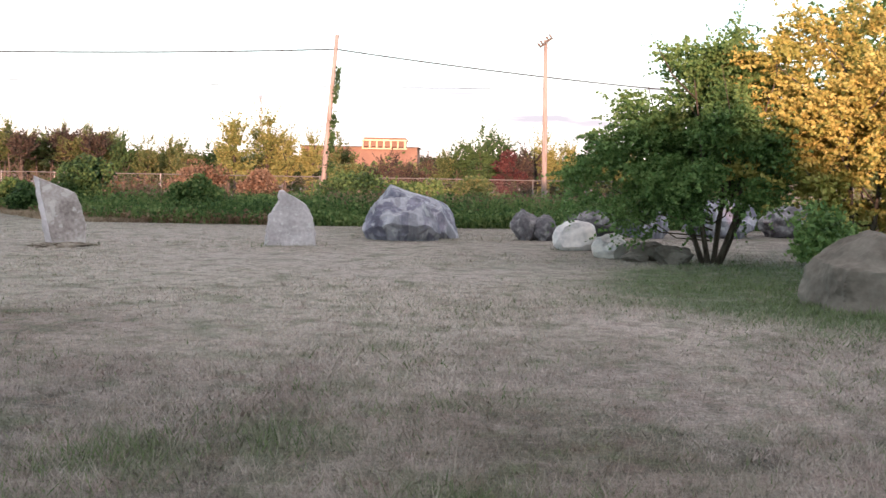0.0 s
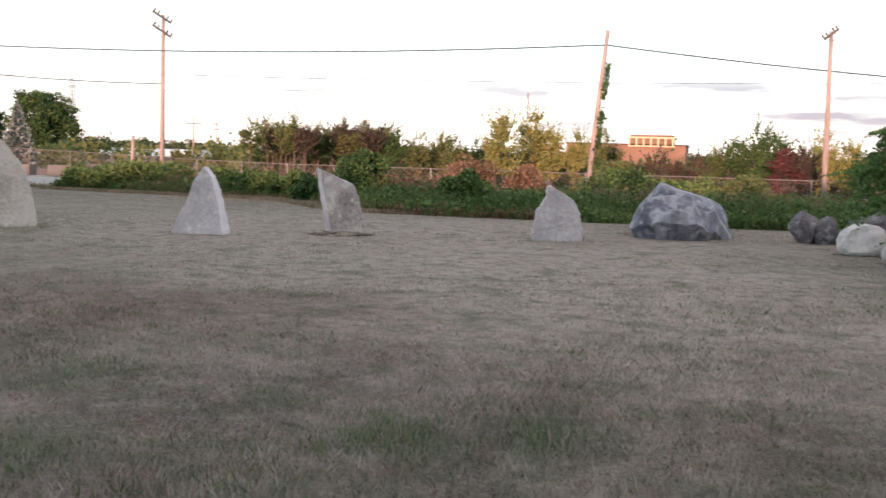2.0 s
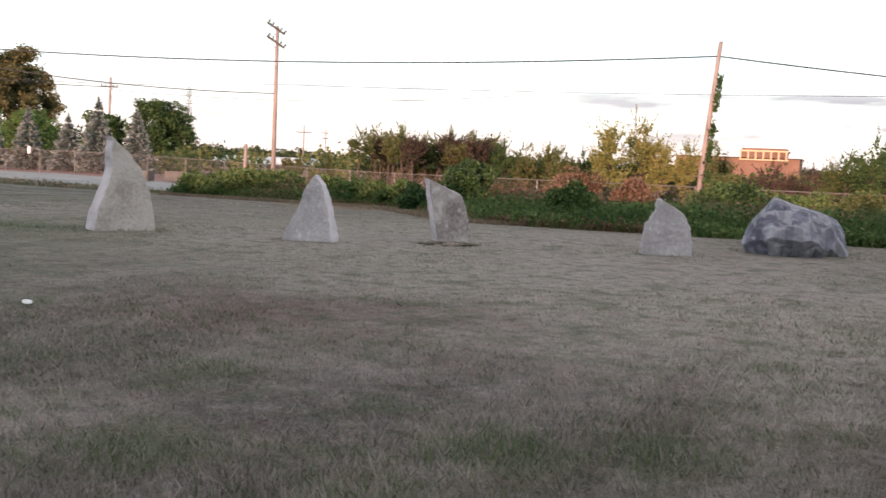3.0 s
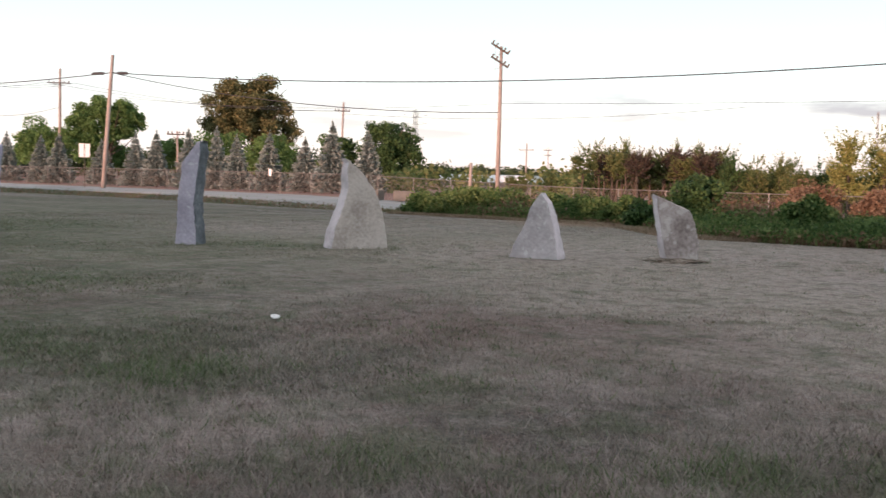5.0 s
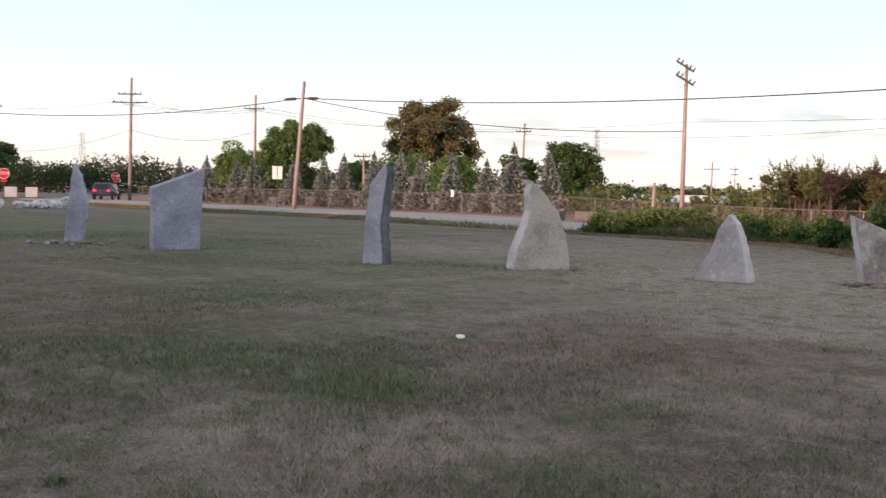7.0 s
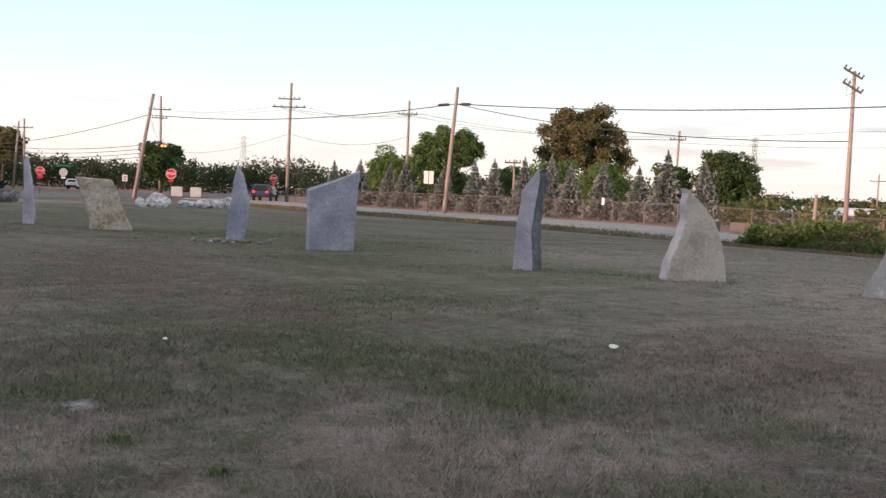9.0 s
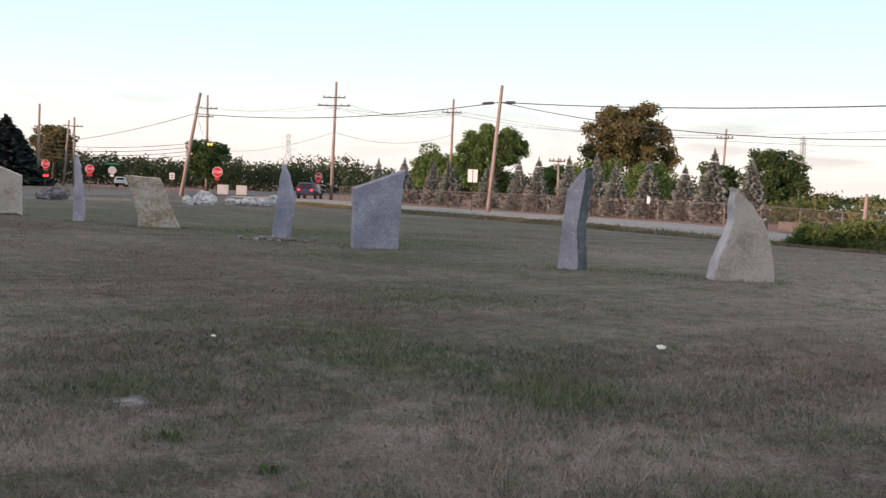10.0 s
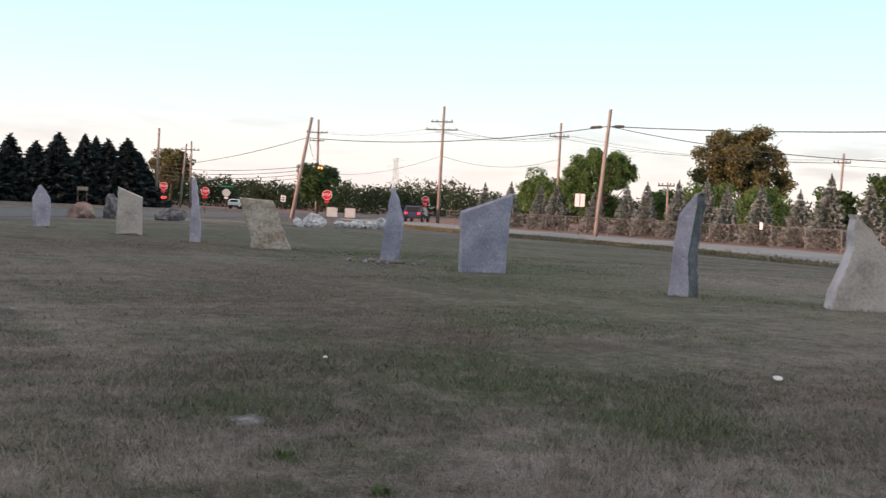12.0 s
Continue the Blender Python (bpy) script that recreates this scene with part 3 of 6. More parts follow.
def broad_tree(seed, height, width, trunk_h, leaf, count, leaf_mat, label, category="tree", name="tree", stems=1, blob=0.28, low=-0.5, spread=0.25, lobes=(), shell=0.5, loose=0.2, sprays=0, reach=0.4, rise=-0.25, core=True, sub=9):
    """A tree with stems, limbs and a crown of loose leaves; its foot is at the origin."""
    rng = np.random.default_rng(seed)
    t = thing(name, label, category)
    cz, rz = (height + trunk_h) / 2, (height - trunk_h) / 2
    for s in range(stems):
        a = s * 2.4 + rng.uniform(0, 1)
        lean = spread * width * (0.5 if stems > 1 else 0.12)
        r0 = height * (0.022 if stems == 1 else 0.0085)
        pts = [(math.cos(a) * 0.018 * stems, math.sin(a) * 0.018 * stems, -0.08)]
        for k in range(1, 5):
            f = k / 4
            pts.append((math.cos(a) * lean * f ** 0.75 + rng.normal() * 0.03 * height * 0.2, math.sin(a) * lean * f ** 0.75 + rng.normal() * 0.03 * height * 0.2, height * 0.72 * f))
        part("trunk", tubed(pts, [r0 * 1.5, r0 * 1.1, r0 * 0.8, r0 * 0.5, r0 * 0.2]), M_BARK, t, smooth=True)
        bm = bmesh.new()
        for k in range(6 if stems == 1 else 4):
            p0 = Vector(pts[1 + k % 3]).lerp(Vector(pts[2 + k % 3]), rng.uniform())
            b = rng.uniform(0, 6.28)
            end = Vector((p0.x + math.cos(b) * width * 0.36, p0.y + math.sin(b) * width * 0.36, min(height * 0.9, p0.z + rz * rng.uniform(0.3, 0.9))))
            mid = p0.lerp(end, 0.5) + Vector((0, 0, -0.04 * height))
            tube(bm, [p0, mid, end], [r0 * 0.45, r0 * 0.3, r0 * 0.08], 5)
        if s == 0 and not core:
            for lx, ly, lz, lr in lobes:
                p0 = Vector((0, 0, max(trunk_h * 0.8, lz * 0.55)))
                tube(bm, [p0, p0.lerp(Vector((lx, ly, lz)), 0.5) + Vector((0, 0, -0.03 * height)), Vector((lx, ly, lz + lr * 0.3))], [r0 * 0.45, r0 * 0.3, r0 * 0.08], 5)
        part("branchwork", bm, M_BARK, t, smooth=True)
    blobs = clumps(rng, 34, (0, 0, cz), (width / 2, width / 2, rz), width * blob * 0.6, low) if core else []
    if core:
        blobs += clumps(rng, 6, (0, 0, cz), (width / 4, width / 4, rz * 0.5), width * blob, low)
    for lx, ly, lz, lr in lobes:
        blobs += clumps(rng, sub, (lx, ly, lz), (lr, lr, lr * 0.8), lr * 0.42, -1.0)
    if sprays:
        # leafy twigs that reach outwards from the limbs, bending by rise
        base = crown_points(rng, sprays, blobs, shell, 0.1)
        k = count // sprays
        out = base - np.array([0, 0, cz])
        out[:, 2] *= 0.3
        out = out / (np.linalg.norm(out, axis=1)[:, None] + 1e-6) + rng.normal(size=base.shape) * 0.45
        s = np.tile(rng.uniform(-0.2, 1.0, size=k), sprays)[:, None] + rng.normal(size=(k * sprays, 1)) * 0.08
        size = np.repeat(rng.uniform(0.5, 1.3, size=sprays) * reach, k)[:, None]
        pts = np.repeat(base, k, axis=0) + np.repeat(out, k, axis=0) * s * size * 0.8
        pts[:, 2] += (rise * s * np.abs(s) * size)[:, 0]
        pts += rng.normal(size=pts.shape) * np.array([0.16, 0.16, 0.07]) * size * (1.15 - np.abs(s))
    else:
        pts = crown_points(rng, count, blobs, shell, loose)
    pts = pts[pts[:, 2] > trunk_h * 0.55]
    part("crown", quads_mesh("crown", leaf_quads(rng, pts, leaf), leaf_mat), None, t)
    return t


def spruce_tree(seed, height, width, whorls, needle_mat, label, spray=0.2, bare=0.05):
    """A conifer: trunk and whorls of boughs that droop and lift their tips, each set with flat side sprays."""
    rng = np.random.default_rng(seed)
    t = thing("spruce_tree", label, "spruce")
    part("trunk", tubed([(0, 0, -0.1), (0, 0, height * 0.5), (0, 0, height * 0.97)], [height * 0.02, height * 0.012, height * 0.002], 7), M_BARK, t, smooth=True)
    quads = []
    for w in range(whorls):
        f = (w + rng.uniform(0.0, 0.4)) / whorls
        z0 = height * (bare + (0.97 - bare) * f)
        reach = width * 0.56 * (1 - f) ** 0.88 * rng.uniform(0.9, 1.08) + 0.02 * width
        boughs = int(15 - 8 * f)
        turn0 = rng.uniform(0, 6.28)
        for b in range(boughs):
            a = turn0 + 6.283 * (b + rng.uniform(-0.3, 0.3)) / boughs
            L = reach * rng.uniform(0.72, 1.12)
            out, side = np.array([math.cos(a), math.sin(a), 0.0]), np.array([-math.sin(a), math.cos(a), 0.0])
            k = int(22 + 58 * (1 - f))
            s = rng.uniform(0.08, 1.0, size=(k, 1)) ** 0.75
            hang = rng.uniform(0.18, 0.34)
            spine = out * L * s + np.array([0, 0, 1.0]) * (z0 + L * (0.22 * s - (0.30 + hang) * s ** 2 + 0.30 * s ** 4))
            u = rng.uniform(-1, 1, size=(k, 1))
            wing = u * L * 0.34 * (1.15 - s)
            c = spine + side * wing + np.array([0, 0, 1.0]) * (-0.25 * np.abs(wing) + rng.normal(size=(k, 1)) * 0.02 * width)
            d = out * (0.8 + 0.3 * s) + side * u * 0.9 + np.array([0, 0, 1.0]) * (0.25 * s - 0.22) + rng.normal(size=(k, 3)) * 0.28
            d /= np.linalg.norm(d, axis=1)[:, None]
            e = np.cross(d, np.array([0, 0, 1.0]) + rng.normal(size=(k, 3)) * 1.3)
            e /= np.linalg.norm(e, axis=1)[:, None]
            size = spray * rng.uniform(0.6, 1.3, size=(k, 1)) * (1 - 0.35 * f)
            d, e = d * size * 0.62, e * size * 0.25
            quads.append(np.stack([c - d, c + e - d * 0.2, c + d, c - e - d * 0.2], axis=1))
    lead = np.stack([np.zeros(24), np.zeros(24), rng.uniform(0.9, 1.0, size=24) * height], axis=1)
    quads.append(leaf_quads(rng, lead, spray * 0.5, -2.0, 2.4))
    part("foliage", quads_mesh("foliage", np.concatenate(quads), needle_mat), None, t)
    return t


def interp_line(pts, v):
    n = len(pts) - 1
    k = min(n - 1, int(v * n))
    f = v * n - k
    return (pts[k][0] * (1 - f) + pts[k + 1][0] * f, pts[k][1] * (1 - f) + pts[k + 1][1] * f)


def standing_stone(label, loc, view_yaw, left, right, thick, turn, material, seed, taper=0.75, rough=0.05, group="standing stones in the circle", side=None):
    """An upright slab between two edge lines of (u, z); turn: degrees by which its face is turned from the middle of the circle."""
    t = thing("standing_stone", label, "standing stone", (loc[0], loc[1], ground_z(*loc)), view_yaw + turn, group)
    rows = 44
    ca = 1 / max(0.6, math.cos(radians(turn)))
    half = [(-1, -0.84), (-0.97, -0.97), (-0.88, -1), (-0.5, -1), (-0.25, -1), (0, -1), (0.25, -1), (0.5, -1), (0.88, -1), (0.97, -0.97), (1, -0.84)]
    section = half + [(1, 0)] + [(a, -b) for a, b in half[::-1]] + [(-1, 0)]
    verts, faces = [], []
    m = len(section)
    off = Vector((seed * 7.3, seed * 3.1, seed * 1.7))
    for i in range(rows + 1):
        v = i / rows
        (lu, lz), (ru, rz) = interp_line(left, v), interp_line(right, v)
        th = thick * (1 + (taper - 1) * v) / 2
        if i == rows:
            th *= 0.55
        for a, b in section:
            f = (a + 1) / 2
            wide = max(0.03, (ru - lu) / 2 - th * abs(math.sin(radians(turn)))) * ca
            p = Vector(((lu + ru) / 2 * ca + a * wide, b * th, lz * (1 - f) + rz * f))
            if i == 0:
                p.z = -0.15
            q = p * 1.0 + off
            nz = noise.noise(q * 1.2) * rough * 0.45 + noise.noise(q * 4.5) * rough * 0.3 + noise.noise(q * 11) * rough * 0.35 + abs(noise.noise(q * 2.6 + Vector((3, 8, 2)))) * rough * -0.5
            p.y += nz * (1 if b > 0 else -1)
            if abs(a) > 0.9:
                chip = noise.cell(Vector((a * 3 + seed, b * 1.3, p.z * 6.5 + noise.noise(q * 2) * 1.5))) + 0.5 * noise.cell(Vector((a * 5 + seed, b * 2.1, p.z * 15)))
                p.x -= math.copysign(1, a) * abs(chip) * rough * 0.42
                p.y -= math.copysign(1, b) * abs(chip) * rough * 0.2 if b else 0
            p.x += (noise.noise(q * 3.1 + Vector((9, 9, 9))) * rough * 0.45 + noise.noise(q * 9 + Vector((4, 1, 9))) * rough * 0.45 + noise.noise(q * 19) * rough * 0.25) * abs(a)
            p.z += noise.noise(q * 6 + Vector((2, 5, 1))) * rough * 0.4 * v
            verts.append(p)
    for i in range(rows):
        for k in range(m):
            faces.append((i * m + k, i * m + (k + 1) % m, (i + 1) * m + (k + 1) % m, (i + 1) * m + k))
    top = rows * m
    h = len(half)
    # cap: strips between the two long sides
    for k in range(h - 1):
        faces.append((top + k, top + k + 1, top + m - 2 - k - 1, top + m - 2 - k))
    faces.append((top + m - 1, top, top + m - 2))
    faces.append((top + h - 1, top + h, top + h + 1))
    ob = part("slab", mesh_from("slab", verts, faces, material), None, t)
    # one edge strip takes its own material, with that side's light or shade painted in
    if side:
        ob.data.materials.append(side[1])
        edge = (9, 10, 11, 12) if side[0] == "right" else (21, 22, 23, 0)
        for i in range(rows):
            for k in edge:
                ob.data.polygons[i * m + k].material_index = 1
    bm = bmesh.new()
    bm.from_mesh(ob.data)
    bmesh.ops.recalc_face_normals(bm, faces=bm.faces)
    bm.to_mesh(ob.data)
    bm.free()
    ob.data.polygons.foreach_set("use_smooth", [True] * len(ob.data.polygons))
    ob.data.set_sharp_from_angle(angle=radians(17))
    return t


def boulder_mesh(name, seed, size, material, cuts=9, rough=0.10, detail=4, depth=(0.62, 0.9), skew=0.0):
    """A rock: a ball cut by planes and roughened."""
    rng = np.random.default_rng(seed)
    bm = bmesh.new()
    bmesh.ops.create_icosphere(bm, subdivisions=detail, radius=1.0)
    planes = []
    for _ in range(cuts):
        d = rng.normal(size=3)
        d /= np.linalg.norm(d)
        planes.append((Vector(d), rng.uniform(*depth)))
    off = Vector(rng.uniform(-50, 50, size=3))
    for v in bm.verts:
        p = v.co.copy()
        for d, k in planes:
            e = p.dot(d) - k
            if e > 0:
                p -= d * e * 0.985
        nz = noise.noise(p * 1.3 + off) * rough * 1.5 + noise.noise(p * 3.4 + off) * rough * 0.8 - abs(noise.noise(p * 2.6 - off)) * rough * 1.6 + abs(noise.noise(p * 7 + off)) * rough * 0.5
        p += p.normalized() * nz
        v.co = Vector(((p.x + skew * p.z) * size[0] / 2, p.y * size[1] / 2, p.z * (1 + skew * 0.5 * p.x) * size[2] / 2))
    me = bpy.data.meshes.new(name)
    bm.to_mesh(me)
    bm.free()
    me.materials.append(material)
    me.polygons.foreach_set("use_smooth", [True] * len(me.polygons))
    me.set_sharp_from_angle(angle=radians(24))
    return me


def boulder(label, loc, size, material, seed, rz=0, sink=0.36, category="boulder", group="", **kw):
    """size: width, depth, and height of the whole rock; sink: share of the height that is under the ground."""
    ob = new("boulder", boulder_mesh("boulder", seed, size, material, **kw))
    ob.matrix_world = pose(loc[0], loc[1], ground_z(*loc) + size[2] * (0.5 - sink), 0, 0, rz)
    return tagged(ob, label, category, group)


def faceted_rock(label, loc, half, lift, planes, material, seed, rz=0, rough=0.02, category="boulder", chips=6):
    """A broken rock bounded by planes (nx, ny, nz, distance) in units of its half sizes, with small chips knocked off."""
    rng = np.random.default_rng(seed)
    faces = [(Vector(q[:3]).normalized(), q[3]) for q in planes]
    for _ in range(chips):
        d = Vector(rng.normal(size=3)).normalized()
        faces.append((d, rng.uniform(0.86, 1.0)))
    bm = bmesh.new()
    bmesh.ops.create_icosphere(bm, subdivisions=6, radius=1.0)
    off = Vector(rng.uniform(-50, 50, size=3))
    for v in bm.verts:
        d = v.co.normalized()
        w = d + Vector((noise.noise(d * 2.2 + off), noise.noise(d * 2.2 - off), noise.noise(d * 2.4 + off * 0.5))) * 0.035
        r = 1.12
        for nrm, k in faces:
            c = w.dot(nrm)
            if c > 0.05:
                r = min(r, k / c)
        q = d * r
        r += noise.noise(q * 2.0 + off) * rough * 1.2 + noise.noise(q * 5.5 + off) * rough * 0.7 - abs(noise.noise(q * 3.4 - off)) * rough * 1.5 + noise.noise(q * 14 + off) * rough * 0.3
        v.co = Vector((d.x * r * half[0], d.y * r * half[1], d.z * r * half[2]))
    me = bpy.data.meshes.new("boulder")
    bm.to_mesh(me)
    bm.free()
    me.materials.append(material)
    me.polygons.foreach_set("use_smooth", [True] * len(me.polygons))
    me.set_sharp_from_angle(angle=radians(15))
    ob = new("boulder", me)
    ob.matrix_world = pose(loc[0], loc[1], ground_z(*loc) + lift, 0, 0, rz)
    return tagged(ob, label, category)


# ---- ground and roads ----
def axis(lo, hi, n):
    s = np.linspace(-1, 1, n)
    v = np.sinh(s * 5.2) / np.sinh(5.2)
    return [a * (hi if a > 0 else -lo) for a in v]


def build_ground():
    xs, ys = axis(-2500, 2500, 171), axis(-2500, 2500, 171)
    xs = [x - 20 for x in xs]
    ys = [y + 30 for y in ys]
    verts, faces = [], []
    for y in ys:
        for x in xs:
            near = math.exp(-(x * x + y * y) / 900)
            verts.append((x, y, ground_z(x, y) + (noise.noise(Vector((x * 0.35, y * 0.35, 0))) * 0.04 + noise.noise(Vector((x * 1.2, y * 1.2, 3))) * 0.012) * near))
    w = len(xs)
    for j in range(len(ys) - 1):
        for i in range(w - 1):
            faces.append((j * w + i, j * w + i + 1, (j + 1) * w + i + 1, (j + 1) * w + i))
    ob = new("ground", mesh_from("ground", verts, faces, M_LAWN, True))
    tagged(ob, "wide dry mown lawn with straw and green patches", "lawn", kind="structure")


def road_strip(name, label, line, width, lift=0.03, material=M_ROAD):
    """A strip of asphalt along a line, with a low rounded edge."""
    pts = [Vector((*p, 0)) for p in line]
    verts, faces = [], []
    cross = [(-0.5, -0.2), (-0.495, 0.6), (-0.47, 0.9), (-0.2, 1.2), (0, 1.4), (0.2, 1.2), (0.47, 0.9), (0.495, 0.6), (0.5, -0.2)]
    for i, p in enumerate(pts):
        d = (pts[min(i + 1, len(pts) - 1)] - pts[max(i - 1, 0)]).normalized()
        s = Vector((-d.y, d.x, 0))
        for u, h in cross:
            q = p + s * u * width
            verts.append((q.x, q.y, ground_z(p.x, p.y) + lift * h))
    m = len(cross)
    for i in range(len(pts) - 1):
        for k in range(m - 1):
            faces.append((i * m + k, i * m + k + 1, (i + 1) * m + k + 1, (i + 1) * m + k))
    ob = new(name, mesh_from(name, verts, faces, material, True))
    return tagged(ob, label, "road", kind="structure")


build_ground()
road_strip("road", "grey worn asphalt side road beside the fence", [(-22 - 6 * i, 49.5 + max(0, i - 9) * 0.7) for i in range(14)], 9.5, 0.06)
road_strip("road", "grey asphalt main road across the far end", [(-40 - 14.0 * i, -18 + 12.6 * i) for i in range(16)], 13.0, 0.08, M_ROAD_DARK)


# ---- fence ----
def build_fence():
    f = thing("chain_link_fence", "long chain-link fence with steel posts and top rail", "fence")
    xs = [-94.6 + 2.9 * i for i in range(48)]
    post = tubed([(0, 0, -0.2), (0, 0, 1.5), (0, 0, 1.54)], [0.034, 0.034, 0.01], 7)
    post_me = bpy.data.meshes.new("post")
    post.to_mesh(post_me)
    post.free()
    post_me.materials.append(M_STEEL)
    for i, x in enumerate(xs):
        z = ground_z(x, 57.3)
        p = part("post", post_me, None, f)
        p.location = (x, 57.3, z)
        if i + 1 < len(xs):
            x1 = xs[i + 1]
            z1 = ground_z(x1, 57.3)
            part("rail", tubed([(x, 57.3, z + 1.48), (x1, 57.3, z1 + 1.48)], [0.024, 0.024], 6), M_STEEL, f)
            part("wire_mesh", mesh_from("wire_mesh", [(x, 57.34, z + 0.03), (x1, 57.34, z1 + 0.03), (x1, 57.34, z1 + 1.48), (x, 57.34, z + 1.48)], [(0, 1, 2, 3)], M_CHAIN), None, f)


build_fence()


# ---- standing stones: (u, z) along each edge from the foot up ----
def stones():
    standing_stone("pale grey fin-shaped standing stone with a notched tip", (-3.61, 20.77), 9, [(-0.51, 0), (-0.48, 0.3), (-0.42, 0.6), (-0.26, 0.87), (-0.22, 1.06)], [(0.51, 0), (0.5, 0.25), (0.46, 0.5), (0.3, 0.80), (-0.14, 1.09)], 0.30, 4, M_LIMESTONE, 1)
    standing_stone("leaning weathered pinkish-grey slab with a slanted top", (-7.62, 19.7), 20, [(-0.36, 0), (-0.45, 0.45), (-0.52, 0.9), (-0.57, 1.29)], [(0.36, 0), (0.36, 0.4), (0.29, 0.75), (0.18, 0.98)], 0.34, 20, M_PINKSTONE, 2, rough=0.035, side=("left", M_SKYLITSIDE))
    standing_stone("small pale triangular standing stone", (-9.87, 18.13), 28, [(-0.57, 0), (-0.44, 0.30), (-0.27, 0.62), (-0.14, 1.0), (0.02, 1.24)], [(0.56, 0), (0.49, 0.35), (0.39, 0.75), (0.27, 1.08), (0.12, 1.26)], 0.40, -24, M_LIMESTONE, 3, taper=0.5, rough=0.03, side=("right", M_SKYLITSIDE))
    standing_stone("tan shark-fin standing stone with a broken hooked tip", (-13.9, 17.71), 37, [(-0.70, 0), (-0.62, 0.35), (-0.46, 0.8), (-0.32, 1.25), (-0.34, 1.6), (-0.28, 1.84)], [(0.69, 0), (0.64, 0.4), (0.55, 0.85), (0.38, 1.25), (0.12, 1.58), (-0.2, 1.82)], 0.46, 24, M_SANDSTONE, 4, rough=0.032, side=("left", M_SKYLITSIDE))
    standing_stone("tall narrow blue-grey standing stone with a chipped side coloured as shaded", (-16.85, 15.85), 46, [(-0.27, 0), (-0.26, 0.5), (-0.21, 1.1), (-0.17, 1.66), (0.02, 1.92), (0.14, 2.10)], [(0.37, 0), (0.34, 0.5), (0.31, 0.9), (0.36, 1.4), (0.41, 1.9), (0.39, 2.14)], 0.42, -30, M_PALEBLUE, 5, taper=0.9, rough=0.04, side=("right", M_SHADEDSIDE))
    standing_stone("broad blue-grey slab with a sloping sawn top", (-22.92, 14.85), 57, [(-0.60, 0), (-0.61, 0.5), (-0.62, 1.0), (-0.63, 1.52)], [(0.61, 0), (0.63, 0.7), (0.68, 1.4), (0.72, 2.03)], 0.34, 12, M_BLUESTONE, 6, taper=0.95, rough=0.035, side=("left", M_PALEBLUE))
    standing_stone("slender blue-grey standing stone tapering to a point", (-26.41, 14.06), 62, [(-0.30, 0), (-0.23, 0.6), (-0.15, 1.3), (-0.08, 1.8), (0.0, 2.08)], [(0.27, 0), (0.36, 0.6), (0.37, 1.15), (0.22, 1.75), (0.07, 2.08)], 0.42, -20, M_BLUESTONE, 7, taper=0.5, rough=0.04)
    standing_stone("rust-mottled slab, wider above with a horned corner", (-32.55, 12.97), 68, [(-0.62, 0), (-0.62, 0.3), (-0.78, 0.8), (-0.9, 1.2), (-1.05, 1.62)], [(0.72, 0), (0.52, 0.4), (0.34, 0.85), (0.2, 1.25), (0.06, 1.56)], 0.36, 5, M_RUSTSTONE, 8, rough=0.05)
    standing_stone("thin pale blue-grey blade of standing stone", (-36.14, 11.65), 72, [(-0.21, 0), (-0.19, 0.7), (-0.18, 1.4), (-0.19, 2.05), (-0.12, 2.24)], [(0.21, 0), (0.20, 0.6), (0.12, 1.3), (0.02, 1.9), (-0.06, 2.24)], 0.40, -12, M_PALEBLUE, 9, taper=0.5)
    standing_stone("broad pale tan slab with a sloping top", (-41.18, 10.69), 76, [(-0.50, 0), (-0.49, 0.6), (-0.48, 1.2), (-0.47, 1.81)], [(0.49, 0), (0.49, 0.5), (0.47, 1.0), (0.46, 1.45)], 0.36, -8, M_SANDSTONE, 10, rough=0.03)
    standing_stone("pale pointed standing stone with bulging sides", (-46.43, 8.46), 80, [(-0.34, 0), (-0.42, 0.6), (-0.42, 1.2), (-0.27, 1.55), (-0.17, 1.75)], [(0.30, 0), (0.34, 0.6), (0.31, 1.2), (0.05, 1.6), (-0.1, 1.75)], 0.42, 12, M_PALEBLUE, 11)
    for x, y, seed in ((-7.62, 19.5, 3), (-26.4, 13.9, 5), (-41.18, 10.6, 7), (-46.4, 8.4, 8)):
        rng = np.random.default_rng(seed)
        me = boulder_mesh("soil_mound", seed, (1.25, 0.75, 0.16), M_SKIRT, cuts=3, rough=0.3, detail=4)
        ob = new("soil_mound", me)
        ob.matrix_world = pose(x, y, 0.0, 0, 0, 30)
        tagged(ob, "low mound of bare soil and dead grass round a stone's foot", "soil", kind="stuff")
    rng = np.random.default_rng(12)
    for k in range(34):
        a, r = rng.uniform(0, 6.28), rng.uniform(0.25, 1.1)
        s = rng.uniform(0.04, 0.13)
        boulder("small grey packing stone at a standing stone's foot", (-26.4 + math.cos(a) * r * 1.1, 14.0 + math.sin(a) * r), (s * 1.4, s, s), M_BLUESTONE if k % 3 else M_SKIRT, 40 + k % 5, rng.uniform(0, 360), 0.2, "stone", "packing stones", detail=2, cuts=5)


stones()


